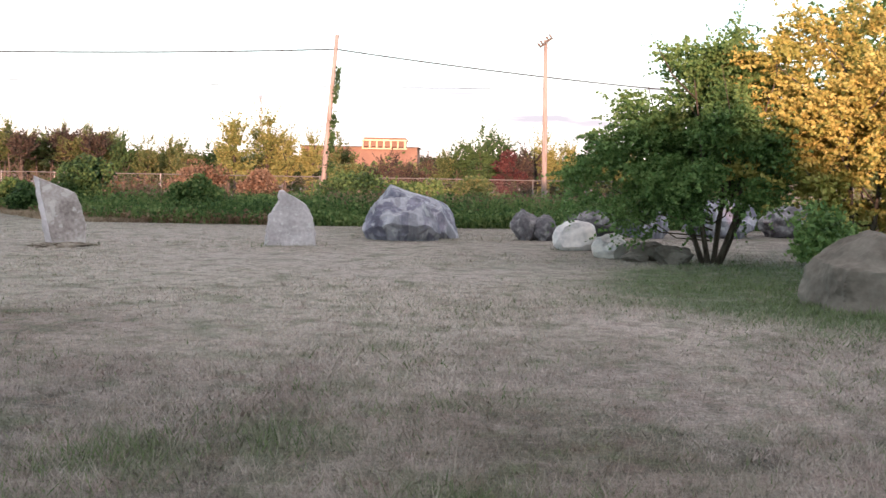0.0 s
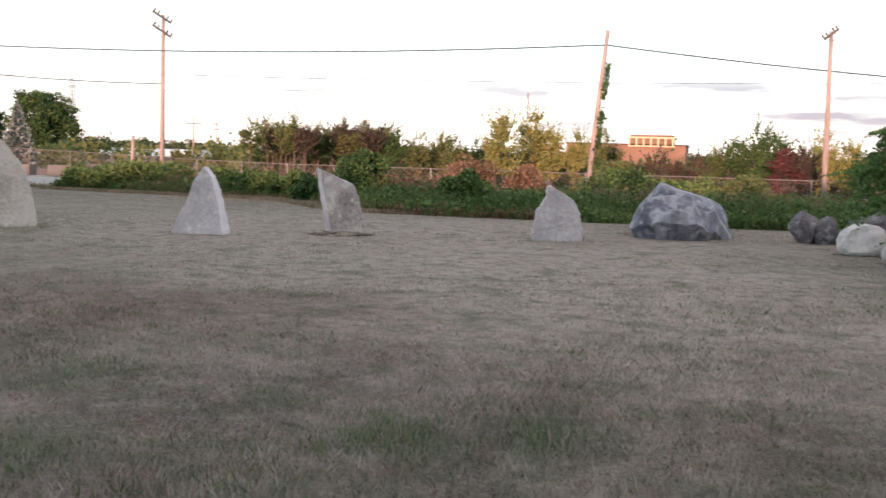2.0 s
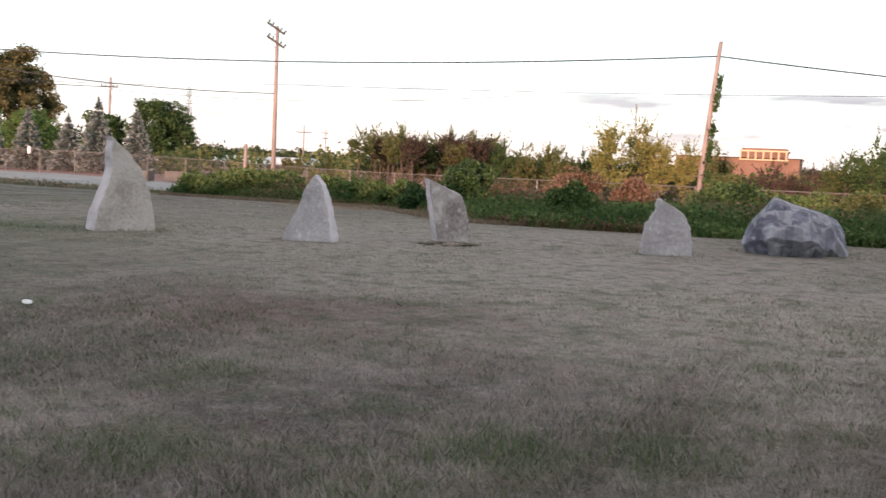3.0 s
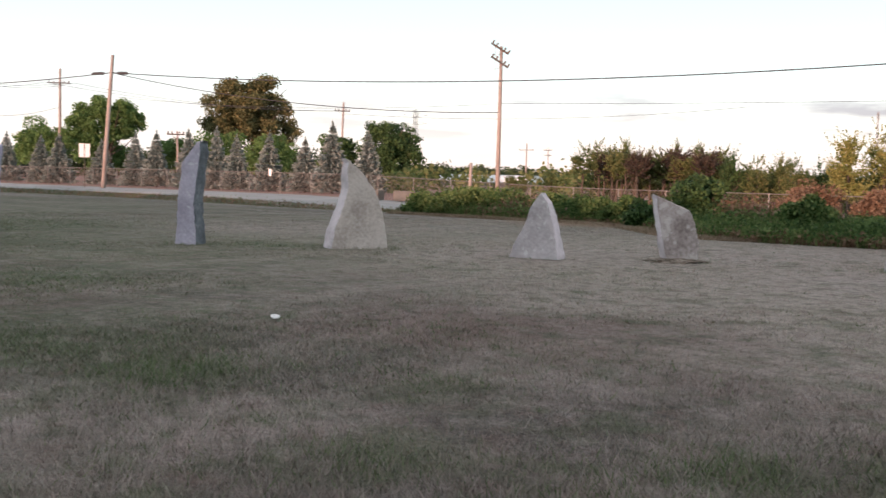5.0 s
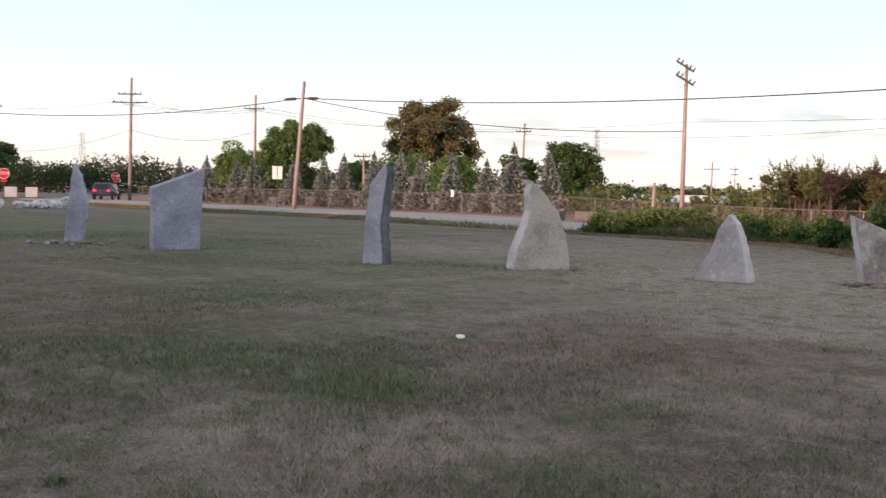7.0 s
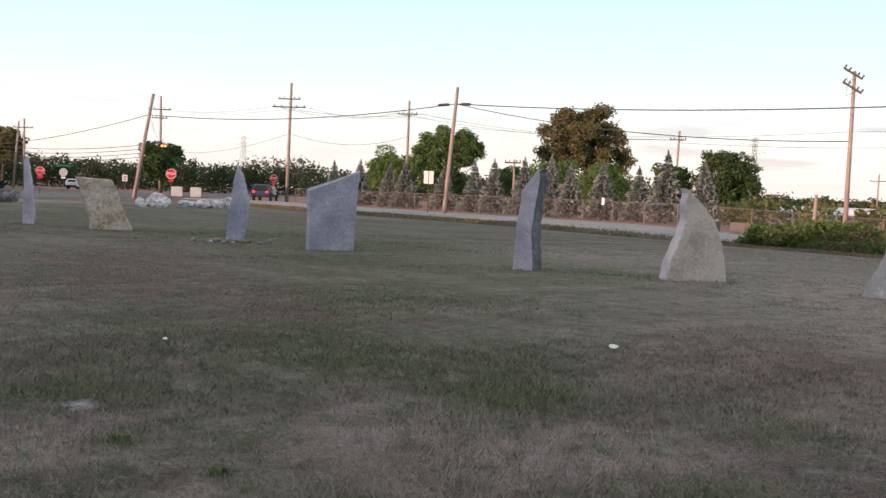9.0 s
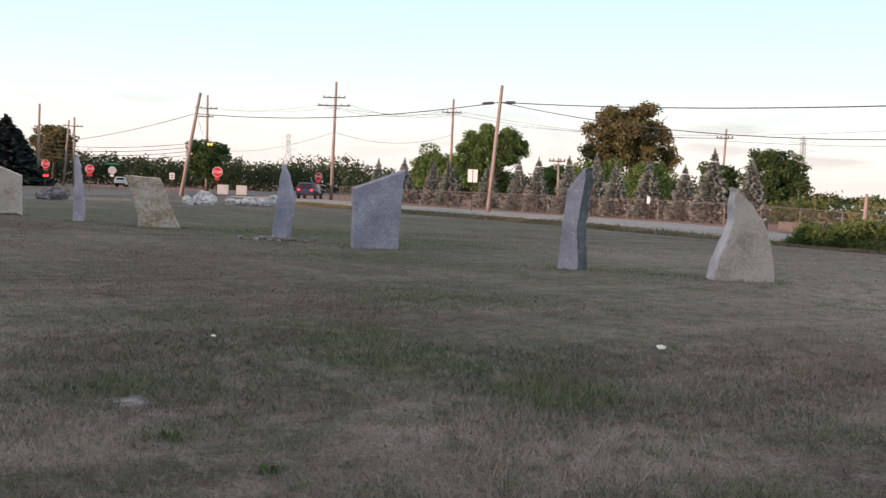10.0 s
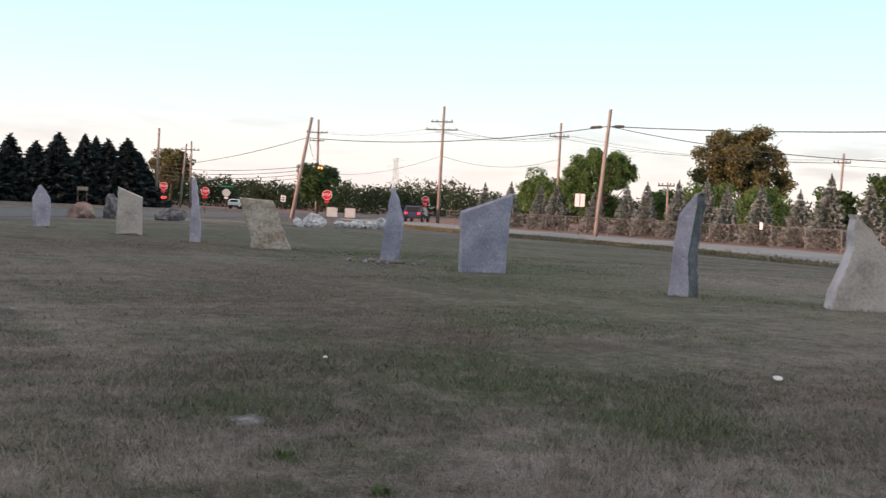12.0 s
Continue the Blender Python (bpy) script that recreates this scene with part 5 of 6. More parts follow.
# ---- cars ----
def car(name, label, loc, rz, paint, length=4.7, width=1.9, height=1.7, lamps=True):
    t = thing(name, label, "car", loc, rz)
    L, W, H = length / 2, width / 2, height
    side = [(-L, 0.38), (-L, 0.85), (-L + 0.08, 1.0), (-L + 0.25, H * 0.93), (-L + 0.5, H), (L * 0.28, H), (L * 0.52, 1.06), (L - 0.2, 0.93), (L, 0.72), (L, 0.38)]
    bm = bmesh.new()
    rings = []
    for y, k in ((-W, 0.0), (-W * 0.97, 1.0), (W * 0.97, 1.0), (W, 0.0)):
        rings.append([bm.verts.new((x * (0.985 if k == 0 else 1), y * (1.0 if z < 1.05 else 0.86), z)) for x, z in side])
    for r0, r1 in zip(rings, rings[1:]):
        for k in range(len(side)):
            j = (k + 1) % len(side)
            bm.faces.new((r0[k], r0[j], r1[j], r1[k]))
    bm.faces.new(rings[0])
    bm.faces.new(rings[-1][::-1])
    bmesh.ops.recalc_face_normals(bm, faces=bm.faces)
    bmesh.ops.bevel(bm, geom=list(bm.edges), offset=0.03, segments=2, affect="EDGES")
    part("body", bm, paint, t, smooth=False)
    part("rear_window", mesh_from("rear_window", [(-L + 0.07, -W * 0.72, 1.02), (-L + 0.07, W * 0.72, 1.02), (-L + 0.235, W * 0.66, H * 0.91), (-L + 0.235, -W * 0.66, H * 0.91)], [(0, 1, 2, 3)], M_GLASSDARK), None, t).location = (-0.02, 0, 0.01)
    for s in (-1, 1):
        part("side_window", mesh_from("side_window", [(-L + 0.4, s * W * 0.995, 1.05), (L * 0.45, s * W * 0.995, 1.07), (L * 0.25, s * W * 0.9, H * 0.93), (-L + 0.5, s * W * 0.9, H * 0.93)], [(0, 1, 2, 3)], M_GLASSDARK), None, t)
        if lamps:
            part("tail_lamp", boxed(-L - 0.02, -L + 0.04, s * W * 0.72 - 0.14, s * W * 0.72 + 0.14, 0.82, 1.02, 0.01), M_TAIL, t)
        for x in (-L * 0.6, L * 0.62):
            bm = bmesh.new()
            bmesh.ops.create_cone(bm, cap_ends=True, segments=18, radius1=0.34, radius2=0.34, depth=0.22, matrix=Matrix.Translation((x, s * (W - 0.06), 0.34)) @ Matrix.Rotation(radians(90), 4, "X"))
            wh = part("wheel", bm, M_RUBBER, t)
            bm = bmesh.new()
            bmesh.ops.create_cone(bm, cap_ends=True, segments=14, radius1=0.2, radius2=0.2, depth=0.23, matrix=Matrix.Translation((x, s * (W - 0.055), 0.34)) @ Matrix.Rotation(radians(90), 4, "X"))
            part("rim", bm, M_STEEL, wh)
    part("bumper", boxed(-L - 0.04, -L + 0.1, -W * 0.9, W * 0.9, 0.36, 0.56, 0.02), M_RUBBER, t)
    return t


car("suv", "dark navy sport utility car with red tail lamps on the road", (-97.2, 55.2, 0.08), 138, M_CARPAINT)
car("car", "white car on the main road beyond the stones", (-150.5, 55.0, 0.1), 135, M_CARWHITE, 4.6, 1.8, 1.45, False)


# ---- buildings ----
def building():
    t = thing("brick_building", "low brown brick building with a cream lit parapet", "building", (-16.0, 172.0, -0.5))
    part("wall", boxed(-9.0, 10.0, 0, 14, 0, 5.3, 0.02), M_BRICK, t)
    part("upper_wall", boxed(1.2, 8.0, -0.3, 6, 5.3, 6.9, 0.02), M_BRICK, t)
    part("parapet", boxed(0.9, 8.3, -0.5, 6.2, 6.35, 6.6, 0.02), M_CREAM, t)
    part("parapet", boxed(0.9, 8.3, -0.5, 6.2, 5.0, 5.2, 0.02), M_CREAM, t)
    for k in range(7):
        part("pilaster", boxed(0.95 + k * 1.15, 1.2 + k * 1.15, -0.5, -0.29, 5.2, 6.35), M_CREAM, t)
    part("roof", boxed(-9.3, 10.3, -0.3, 14.3, 5.3, 5.45, 0.02), M_DARKWOOD, t)


building()


def greenhouse():
    t = thing("polytunnel", "long low white polytunnel roof behind the trees", "greenhouse", (-88, 151, -0.1), 8)
    verts, faces = [], []
    for x in (-8, 8):
        for k in range(11):
            a = math.pi * k / 10
            verts.append((x, math.cos(a) * 4, math.sin(a) * 1.2 + 0.8))
    for k in range(10):
        faces.append((k, k + 1, 12 + k, 11 + k))
    faces.append(tuple(range(11)))
    faces.append(tuple(range(21, 10, -1)))
    part("sheet", mesh_from("sheet", verts, faces, M_TARP), None, t)
    part("base_wall", boxed(-8, 8, -4, 4, -0.2, 0.8), M_CONCRETE, t)


greenhouse()
for x, y, w in ((-39.5, 52.6, 1.8), (-37.2, 53.3, 1.8), (-42.8, 56.2, 1.6)):
    c = thing("concrete_block", "grey concrete block at the end of the road", "concrete block", (x, y, 0), -6, "concrete blocks")
    part("block", boxed(-w / 2, w / 2, -0.3, 0.3, -0.05, 0.55, 0.03), M_CONCRETE, c)

# ---- litter ----
rng = np.random.default_rng(4)
for x, y, s in ((-7.9, 8.53, 0.085), (-10.25, 4.7, 0.05)):
    bm = bmesh.new()
    bmesh.ops.create_icosphere(bm, subdivisions=3, radius=s / 2)
    for v in bm.verts:
        v.co += v.co.normalized() * noise.noise(v.co * 25) * s * 0.35
        v.co.z *= 0.5
    me = bpy.data.meshes.new("crumpled_paper")
    bm.to_mesh(me)
    bm.free()
    me.materials.append(M_PAPER)
    ob = new("crumpled_paper", me)
    ob.location = (x, y, s * 0.3 + 0.02)
    tagged(ob, "crumpled white paper litter on the grass", "litter")


# ---- trees ----
def put(t, x, y, rz=0, scale=1.0, zs=1.0):
    t.matrix_world = pose(x, y, ground_z(x, y), 0, 0, rz) @ Matrix.Diagonal((scale, scale, scale * zs, 1))
    return t


CRAB = ((-2, 0, 1.25, 0.55), (-1.75, -0.2, 0.85, 0.44), (-1.85, 0, 1.75, 0.49), (-1.5, 0, 2, 0.61), (-1.1, -0.3, 1.35, 0.73), (-0.2, 0, 2.75, 0.62), (0.3, 0, 3.25, 0.6), (-0.1, -0.3, 3.0, 0.55), (-1, 0, 2.5, 0.73), (-0.5, -0.5, 1.55, 0.76), (-0.45, 0, 3.1, 0.73), (0.05, 0, 3.7, 0.61), (0.1, -0.6, 2.3, 0.92), (0.5, -0.5, 1.65, 0.67), (0.7, 0, 2.9, 0.79), (-0.6, -0.5, 1.05, 0.46), (0.3, -0.5, 1.25, 0.49), (-1.2, 0.1, 0.72, 0.37), (-0.6, 0.5, 1.9, 0.85), (0.6, 0.6, 1.9, 0.85), (1, 0, 2.1, 0.73))
put(broad_tree(101, 4.2, 3.0, 0.4, 0.043, 108000, M_LEAF_GREEN, "small green multi-stemmed crab apple tree over boulders", "tree", "crab_apple_tree", stems=6, spread=0.8, sprays=3400, reach=0.36, lobes=CRAB, core=False), 4.0, 18.2)
GOLD = ((-1.5, 0, 3.2, 0.65), (-1.3, 0, 2.5, 0.76), (-1.45, -0.2, 1.6, 0.54), (-0.95, 0, 3.75, 0.54), (-0.5, -0.4, 3, 0.81), (-0.4, -0.5, 2.1, 0.81), (-0.3, 0, 3.9, 0.49), (0.3, -0.3, 2.6, 0.86), (0.3, -0.4, 1.6, 0.76), (-0.6, -0.5, 1.3, 0.54), (0.9, 0, 3.2, 0.97), (1.2, 0, 2, 0.97), (0.4, 0, 1.05, 0.49), (1.6, 0, 3.6, 0.86), (1.5, 0, 1.2, 0.65))
put(broad_tree(102, 4.6, 3.6, 0.9, 0.046, 140000, M_LEAF_GOLD, "yellow-green tree glowing in low sunlight", "tree", "broadleaf_tree", stems=5, spread=0.6, sprays=3500, reach=0.38, rise=0.1, lobes=GOLD, core=False), 6.35, 17.7)
put(broad_tree(103, 5.8, 3.6, 1.0, 0.06, 28000, M_LEAF_GREEN, "green tree behind the yellow one", "tree", "broadleaf_tree", stems=2, sprays=900, reach=0.45), 8.3, 20.4)
put(broad_tree(104, 1.15, 1.0, 0.15, 0.05, 3000, M_LEAF_GREEN, "small green sapling beside the big boulder", "shrub", "shrub", stems=2), 4.75, 15.0)

SPRUCES = [(-94.0, 4.6, 2.3), (-89.7, 4.7, 2.3), (-85.1, 4.4, 2.4), (-81.5, 4.5, 2.5), (-76.1, 4.0, 2.4), (-72.2, 4.6, 2.2), (-68.7, 4.7, 2.3), (-65.3, 4.9, 2.3), (-62.5, 5.1, 2.2), (-59.5, 4.4, 2.2), (-56.4, 4.7, 2.4), (-53.1, 4.2, 2.2), (-49.8, 5.3, 2.6), (-46.8, 4.7, 2.4)]
row = "blue spruces behind the fence"
base = [spruce_tree(200 + k, 4.6, 2.9, 17, M_SPRUCE, "blue spruce in a row behind the fence", 0.24) for k in range(4)]
for k, (x, h, w) in enumerate(SPRUCES):
    src = base[k] if k < 4 else copy_thing(base[(k * 3 + k // 4) % 4], pose(0, 0, 0))
    src.matrix_world = pose(x, 61.6 + (k % 3) * 0.4, 0, 0, 0, k * 47) @ Matrix.Diagonal((w / 2.4, w / 2.4, h / 4.6, 1))
    tagged(src, group=row)

dark = spruce_tree(210, 9.0, 6.6, 20, M_SPRUCE_DARK, "tall dark spruce in a dense stand beyond the main road", 0.62)
dark_group = "dark spruces beyond the road"
tagged(dark, group=dark_group)
DARK = ((-140, 12.0, 7.6), (-140.5, 15.0, 8.6), (-139.8, 17.5, 7.2), (-139.4, 20.8, 7.2), (-139.0, 24.0, 8.0), (-138.5, 26.2, 8.2), (-137.8, 29.6, 9.2), (-137.2, 32.3, 8.8), (-136.6, 34.6, 9.0), (-137.5, 36.4, 7.4), (-146, 22, 9.0), (-146, 28, 9.6), (-147, 33, 9.5))
for k, (x, y, h) in enumerate(DARK):
    src = dark if k == 0 else copy_thing(dark, pose(0, 0, 0))
    src.matrix_world = pose(x, y, 0, 0, 0, k * 61) @ Matrix.Diagonal((1.22 + 0.15 * (k % 3 - 1), 1.22 + 0.15 * (k % 3 - 1), (h - 0.4) / 9.0, 1))

OAK = ((-2.2, 0, 11, 2.42), (0.3, 0, 11.3, 2.42), (-3.6, -0.5, 9.2, 2.42), (2.3, 0, 9.4, 2.31), (-0.6, -1.5, 9, 2.75), (-4.3, 0, 6.8, 2.2), (3.3, 0, 6.7, 2.09), (0.4, -1.5, 6.4, 2.64), (-2, -1.5, 6.6, 2.53), (-4.4, 0, 4.7, 1.87), (3.2, -0.5, 4.8, 1.76), (-0.8, 1.5, 8.5, 2.86), (1.4, -0.5, 4.6, 1.98))
put(broad_tree(111, 13.0, 11.0, 2.4, 0.19, 46000, M_LEAF_BROWN, "big round brownish-green tree behind the spruces", loose=0.09, shell=0.2, lobes=OAK, core=False, sub=20), -89.3, 95.6, 43)
ELM = ((-2.5, 0, 6.9, 1.77), (-0.7, 0, 7.8, 1.77), (1.4, 0, 7.5, 1.65), (2.8, 0, 6.7, 1.3), (-3.5, 0, 5.6, 1.3), (0.5, -0.8, 6.5, 1.53), (-1.5, -0.6, 5.7, 1.42), (-3.2, 0, 4.1, 1.18), (-2.4, 0, 3, 1.3), (-1.2, 0, 4.4, 1.5), (0.6, 0, 5.2, 1.2), (1.9, 0, 5.6, 1.1))
put(broad_tree(112, 9.4, 9.0, 2.6, 0.16, 30000, M_LEAF_GREEN, "spreading green tree behind the spruces", loose=0.09, shell=0.2, lobes=ELM, core=False, sub=20), -93.3, 76.9, 50)
MAPLE = ((-1.6, 0, 5.6, 1.72), (0.1, 0, 6.1, 1.84), (1.3, 0, 5.1, 1.84), (-2.1, 0, 3.9, 1.61), (2, 0, 3.5, 1.49), (0, -1, 4.2, 1.95), (0, -1, 2.5, 1.95), (-1.9, 0, 2.1, 1.49), (1.8, 0, 2, 1.38))
put(broad_tree(113, 7.8, 7.6, 0.8, 0.16, 26000, M_LEAF_DARK, "round dark green tree behind the spruces", loose=0.09, shell=0.2, lobes=MAPLE, core=False, sub=20), -67.5, 94.0, 35)
put(broad_tree(114, 6.0, 6.0, 0.5, 0.16, 13000, M_LEAF_GREEN, "bushy green tree behind the spruces", loose=0.06), -80, 88)
put(broad_tree(115, 6.2, 6.0, 0.5, 0.16, 13000, M_LEAF_GREEN, "bushy green tree under the big round tree", loose=0.06), -86, 86)
put(broad_tree(116, 5.8, 6.0, 0.5, 0.16, 13000, M_LEAF_GREEN, "bushy green tree under the big round tree", loose=0.06), -94, 88)
put(broad_tree(117, 6.0, 5.6, 0.5, 0.2, 9000, M_LEAF_GREEN, "bushy green tree behind the spruces", loose=0.06), -105, 76)
put(broad_tree(122, 7.0, 6.4, 0.5, 0.16, 13000, M_LEAF_GREEN, "bushy green tree beside the spreading one", loose=0.06), -103.6, 76.5)
put(broad_tree(123, 5.4, 6.0, 0.4, 0.16, 11000, M_LEAF_GREEN, "bushy green tree under the spreading one", loose=0.06), -96.5, 79.5)
put(broad_tree(118, 6.2, 5.0, 0.4, 0.2, 9000, M_LEAF_DARK, "green tree between two spruces", loose=0.06), -73.5, 92)
put(broad_tree(119, 7.2, 5.4, 0.3, 0.2, 12000, M_LEAF_DARK, "dark bushy tree round a utility pole", loose=0.06), -116.0, 52.0)
put(broad_tree(120, 10.0, 7.0, 2.0, 0.28, 9000, M_LEAF_BROWN, "tall tree beyond the crossing"), -164, 48.4)
put(spruce_tree(121, 5.6, 3.2, 10, M_SPRUCE_DARK, "lone dark spruce far off", 0.45), -122, 88)

# nursery saplings behind the fence
plain = [broad_tree(130 + k, 3.9, 1.3, 0.95, 0.062, 6500, M_LEAF_NURSERY, "young nursery tree in a row behind the fence", "tree", "nursery_tree", blob=0.36, shell=0.0, low=-0.95, sprays=150, reach=0.42, rise=0.9) for k in range(4)]
purple = [broad_tree(140 + 9 * k, 3.2, 1.5, 0.4, 0.06, 5200, M_LEAF_PURPLE, "purple-leaved nursery tree behind the fence", "tree", "nursery_tree", blob=0.36, shell=0.0, low=-0.9, sprays=130, reach=0.42, rise=0.9) for k in range(2)]
green = [broad_tree(141 + 9 * k, 4.2, 1.7, 0.6, 0.065, 7500, M_LEAF_DARK, "dark green nursery tree behind the fence", "tree", "nursery_tree", blob=0.36, shell=0.0, low=-0.9, sprays=170, reach=0.45, rise=0.8) for k in range(2)]
standard = [broad_tree(150 + k, 3.9, 1.5, 1.9, 0.062, 4200, m, "young nursery tree with a bare pale stem behind the fence", "tree", "nursery_tree", blob=0.34, shell=0.0, low=-0.9, sprays=120, reach=0.4, rise=0.6) for k, m in enumerate((M_LEAF_NURSERY, M_LEAF_PURPLE, M_LEAF_NURSERY))]
poplar = [broad_tree(160 + k, 4.0, 1.25, 0.25, 0.065, 8500, M_LEAF_POPLAR, "narrow golden-green nursery tree behind the fence", "tree", "nursery_tree", blob=0.36, shell=0.0, low=-0.95, sprays=210, reach=0.4, rise=1.0) for k in range(2)]
nursery_rows = "nursery trees behind the fence"
NURSERY = [(-36.2, 1.92, "n"), (-34.1, 1.92, "n"), (-32.1, 1.84, "n"), (-29.3, 3.5, "s"), (-28.4, 3.5, "s"), (-27.4, 3.5, "s"), (-26.5, 3.5, "s"), (-25.4, 3.5, "s"), (-24, 3.5, "s"), (-22.8, 3.5, "s"), (-21.4, 3.5, "s"), (-19.7, 3.1, "g"), (-18.3, 2.9, "n"), (-17.3, 2.9, "n"), (-16.1, 2.8, "n"), (-14.4, 2.9, "n"), (-13, 4.3, "c"), (-11.9, 4.4, "c"), (-10.6, 3.8, "c"), (-9, 3.8, "c"), (-7.3, 3.3, "n"), (-5.6, 2.3, "p"), (-4.4, 2.5, "p"), (-3.2, 2.4, "p"), (-1.9, 2.6, "p"), (-0.9, 2.7, "n"), (-0.1, 3.9, "g"), (1.3, 4.1, "g"), (2.6, 4.1, "g"), (3.4, 3, "p"), (4.2, 3.1, "p"), (5.2, 3.6, "c"), (6.7, 3.6, "c"), (8.4, 3.6, "c"), (10.4, 3.6, "c"), (12.5, 4, "n"), (15, 4, "g"), (18, 4.2, "n")]
kinds = {"n": plain, "p": purple, "g": green, "s": standard, "c": poplar}
height0 = {"n": 3.6, "p": 3.2, "g": 4.0, "s": 3.7, "c": 3.9}
used = set()
rng = np.random.default_rng(77)
for k, (x, h, kd) in enumerate(NURSERY):
    src = kinds[kd][k % len(kinds[kd])]
    if src.name in used:
        src = copy_thing(src, pose(0, 0, 0))
    used.add(src.name)
    y = 62.5 + rng.uniform(-1.5, 3.0)
    s = 1.16 * h / height0[kd] * rng.uniform(0.86, 1.0)
    src.matrix_world = pose(x, y, ground_z(x, y), 0, 0, k * 73) @ Matrix.Diagonal((s * rng.uniform(0.9, 1.2), s * rng.uniform(0.9, 1.2), s, 1))
    tagged(src, group=nursery_rows)


for k in range(16):
    x, y = -30.6 + k * 0.62 + rng.uniform(-0.2, 0.2), rng.uniform(64.5, 67.5)
    src = copy_thing(standard[k % 3], pose(0, 0, 0))
    src.matrix_world = pose(x, y, ground_z(x, y), 0, 0, k * 51) @ Matrix.Diagonal((1.05, 1.05, rng.uniform(0.95, 1.12), 1))


for k in range(46):
    x = -31 + k * 1.0 + rng.uniform(-0.5, 0.5)
    y = rng.uniform(67, 71)
    h = rng.uniform(2.7, 3.7) * (0.6 if -9.5 < x < -0.5 else 0.9)
    src = copy_thing(plain[k % 4] if k % 5 else green[k % 2], pose(0, 0, 0))
    src.matrix_world = pose(x, y, ground_z(x, y), 0, 0, k * 37) @ Matrix.Diagonal((1.4, 1.4, h / 4.1, 1))


def far_woods():
    """Distant tree line all along the horizon, and denser nursery stock behind the front row."""
    rng = np.random.default_rng(5)
    quads = []
    for x in np.arange(-55, 60, 1.1):
        y = rng.uniform(70, 82)
        c = crown_points(rng, 150, [(x, y, 0.5, 1.3, 1.3, 1.4 + rng.uniform(0, 0.8))])
        quads.append(leaf_quads(rng, c, 0.30))
    part_ob = new("nursery_hedge", quads_mesh("nursery_hedge", np.concatenate(quads), M_LEAF_NURSERY))
    tagged(part_ob, "dense rows of mixed nursery shrubs behind the fence", "shrubs", kind="stuff")
    quads = []
    for a in np.arange(-30, 118, 0.28):
        # angle from straight ahead, to the west
        d = rng.uniform(205, 260) if a < 40 else rng.uniform(185, 240)
        h = (4.2 if a < 40 else 6.2) * (0.95 + 0.3 * noise.noise(Vector((a * 0.21, 3, 0))) + rng.uniform(-0.16, 0.16))
        if 76 < a:
            h *= 1.15
        x, y = -math.sin(radians(a)) * d, math.cos(radians(a)) * d
        w = rng.uniform(2.4, 4.4)
        fine = -27 < a < 86
        tops = [(x + rng.normal() * w * 0.5, y + rng.normal() * w * 0.5, h * rng.uniform(0.5, 0.85), w * 0.45, w * 0.45, h * 0.2) for _ in range(3)]
        c = crown_points(rng, 620 if fine else 150, [(x, y, h * 0.42, w, w, h * 0.52)] + tops, 0.25, 0.02)
        quads.append(leaf_quads(rng, c, 0.33 if fine else 0.6, long=1.2))
    ob = new("far_woods", quads_mesh("far_woods", np.concatenate(quads), M_FAR))
    tagged(ob, "dark distant line of woods on the horizon", "woods", kind="stuff")


far_woods()


# ---- shrubs and weeds along the lawn's edge ----
def shrub(seed, x, y, w, h, material, label, leaf=0.075, count=5600):
    rng = np.random.default_rng(seed)
    t = thing("shrub", label, "shrub", (x, y, ground_z(x, y)))
    bm = bmesh.new()
    for k in range(7):
        a = k * 0.9
        tube(bm, [(math.cos(a) * 0.05, math.sin(a) * 0.05, -0.05), (math.cos(a) * w * 0.15, math.sin(a) * w * 0.15, h * 0.4), (math.cos(a) * w * 0.3, math.sin(a) * w * 0.3, h * 0.8)], [0.03, 0.02, 0.006], 5)
    part("stems", bm, M_BARK, t)
    blobs = clumps(rng, 26, (0, 0, h * 0.5), (w / 2, w / 2, h * 0.5), w * 0.2, -0.9)
    pts = crown_points(rng, count, blobs)
    pts = pts[pts[:, 2] > 0.02]
    part("foliage", quads_mesh("foliage", leaf_quads(rng, pts, leaf), material), None, t)
    return t


shrub(301, -12.0, 33.5, 2.0, 1.75, M_LEAF_DARK, "dark green bush at the lawn's edge", leaf=0.075, count=10000)
shrub(302, -7.9, 30.5, 1.35, 1.15, M_WEED, "green bush at the lawn's edge")
shrub(303, -13.9, 33.2, 1.1, 0.9, M_LEAF_DARK, "low dark bush at the lawn's edge")
shrub(304, -17.6, 37.5, 1.7, 0.95, M_WEED, "flowering yellow-green bush at the lawn's edge")
shrub(305, -15.9, 36.6, 1.5, 0.9, M_WEED, "yellow-green bush at the lawn's edge")
for k, (x, y, w, h) in enumerate(((-25.6, 38.6, 2.2, 1.0), (-24.2, 39.4, 2.4, 1.15), (-22.6, 39.8, 2.4, 1.15), (-20.8, 39.9, 2.2, 0.95), (-19.3, 38.8, 1.8, 0.7))):
    shrub(320 + k, x, y, w, h, M_WEED, "dense green undergrowth at the end of the road", 0.075, 7000)
shrub(306, -5.2, 50.0, 2.2, 2.2, M_LEAF_NURSERY, "vine-covered bush beside the leaning pole", 0.085, 6000)
shrub(307, -4.0, 40.0, 3.0, 1.5, M_LEAF_DARK, "broad green bush behind the boulders", 0.085, 8000)
shrub(308, -2.0, 44.0, 2.6, 1.3, M_WEED, "broad green bush behind the boulders", 0.085, 6000)
shrub(309, 0.5, 46.0, 2.4, 1.4, M_LEAF_NURSERY, "yellow-green bush near the fence", 0.09, 6000)
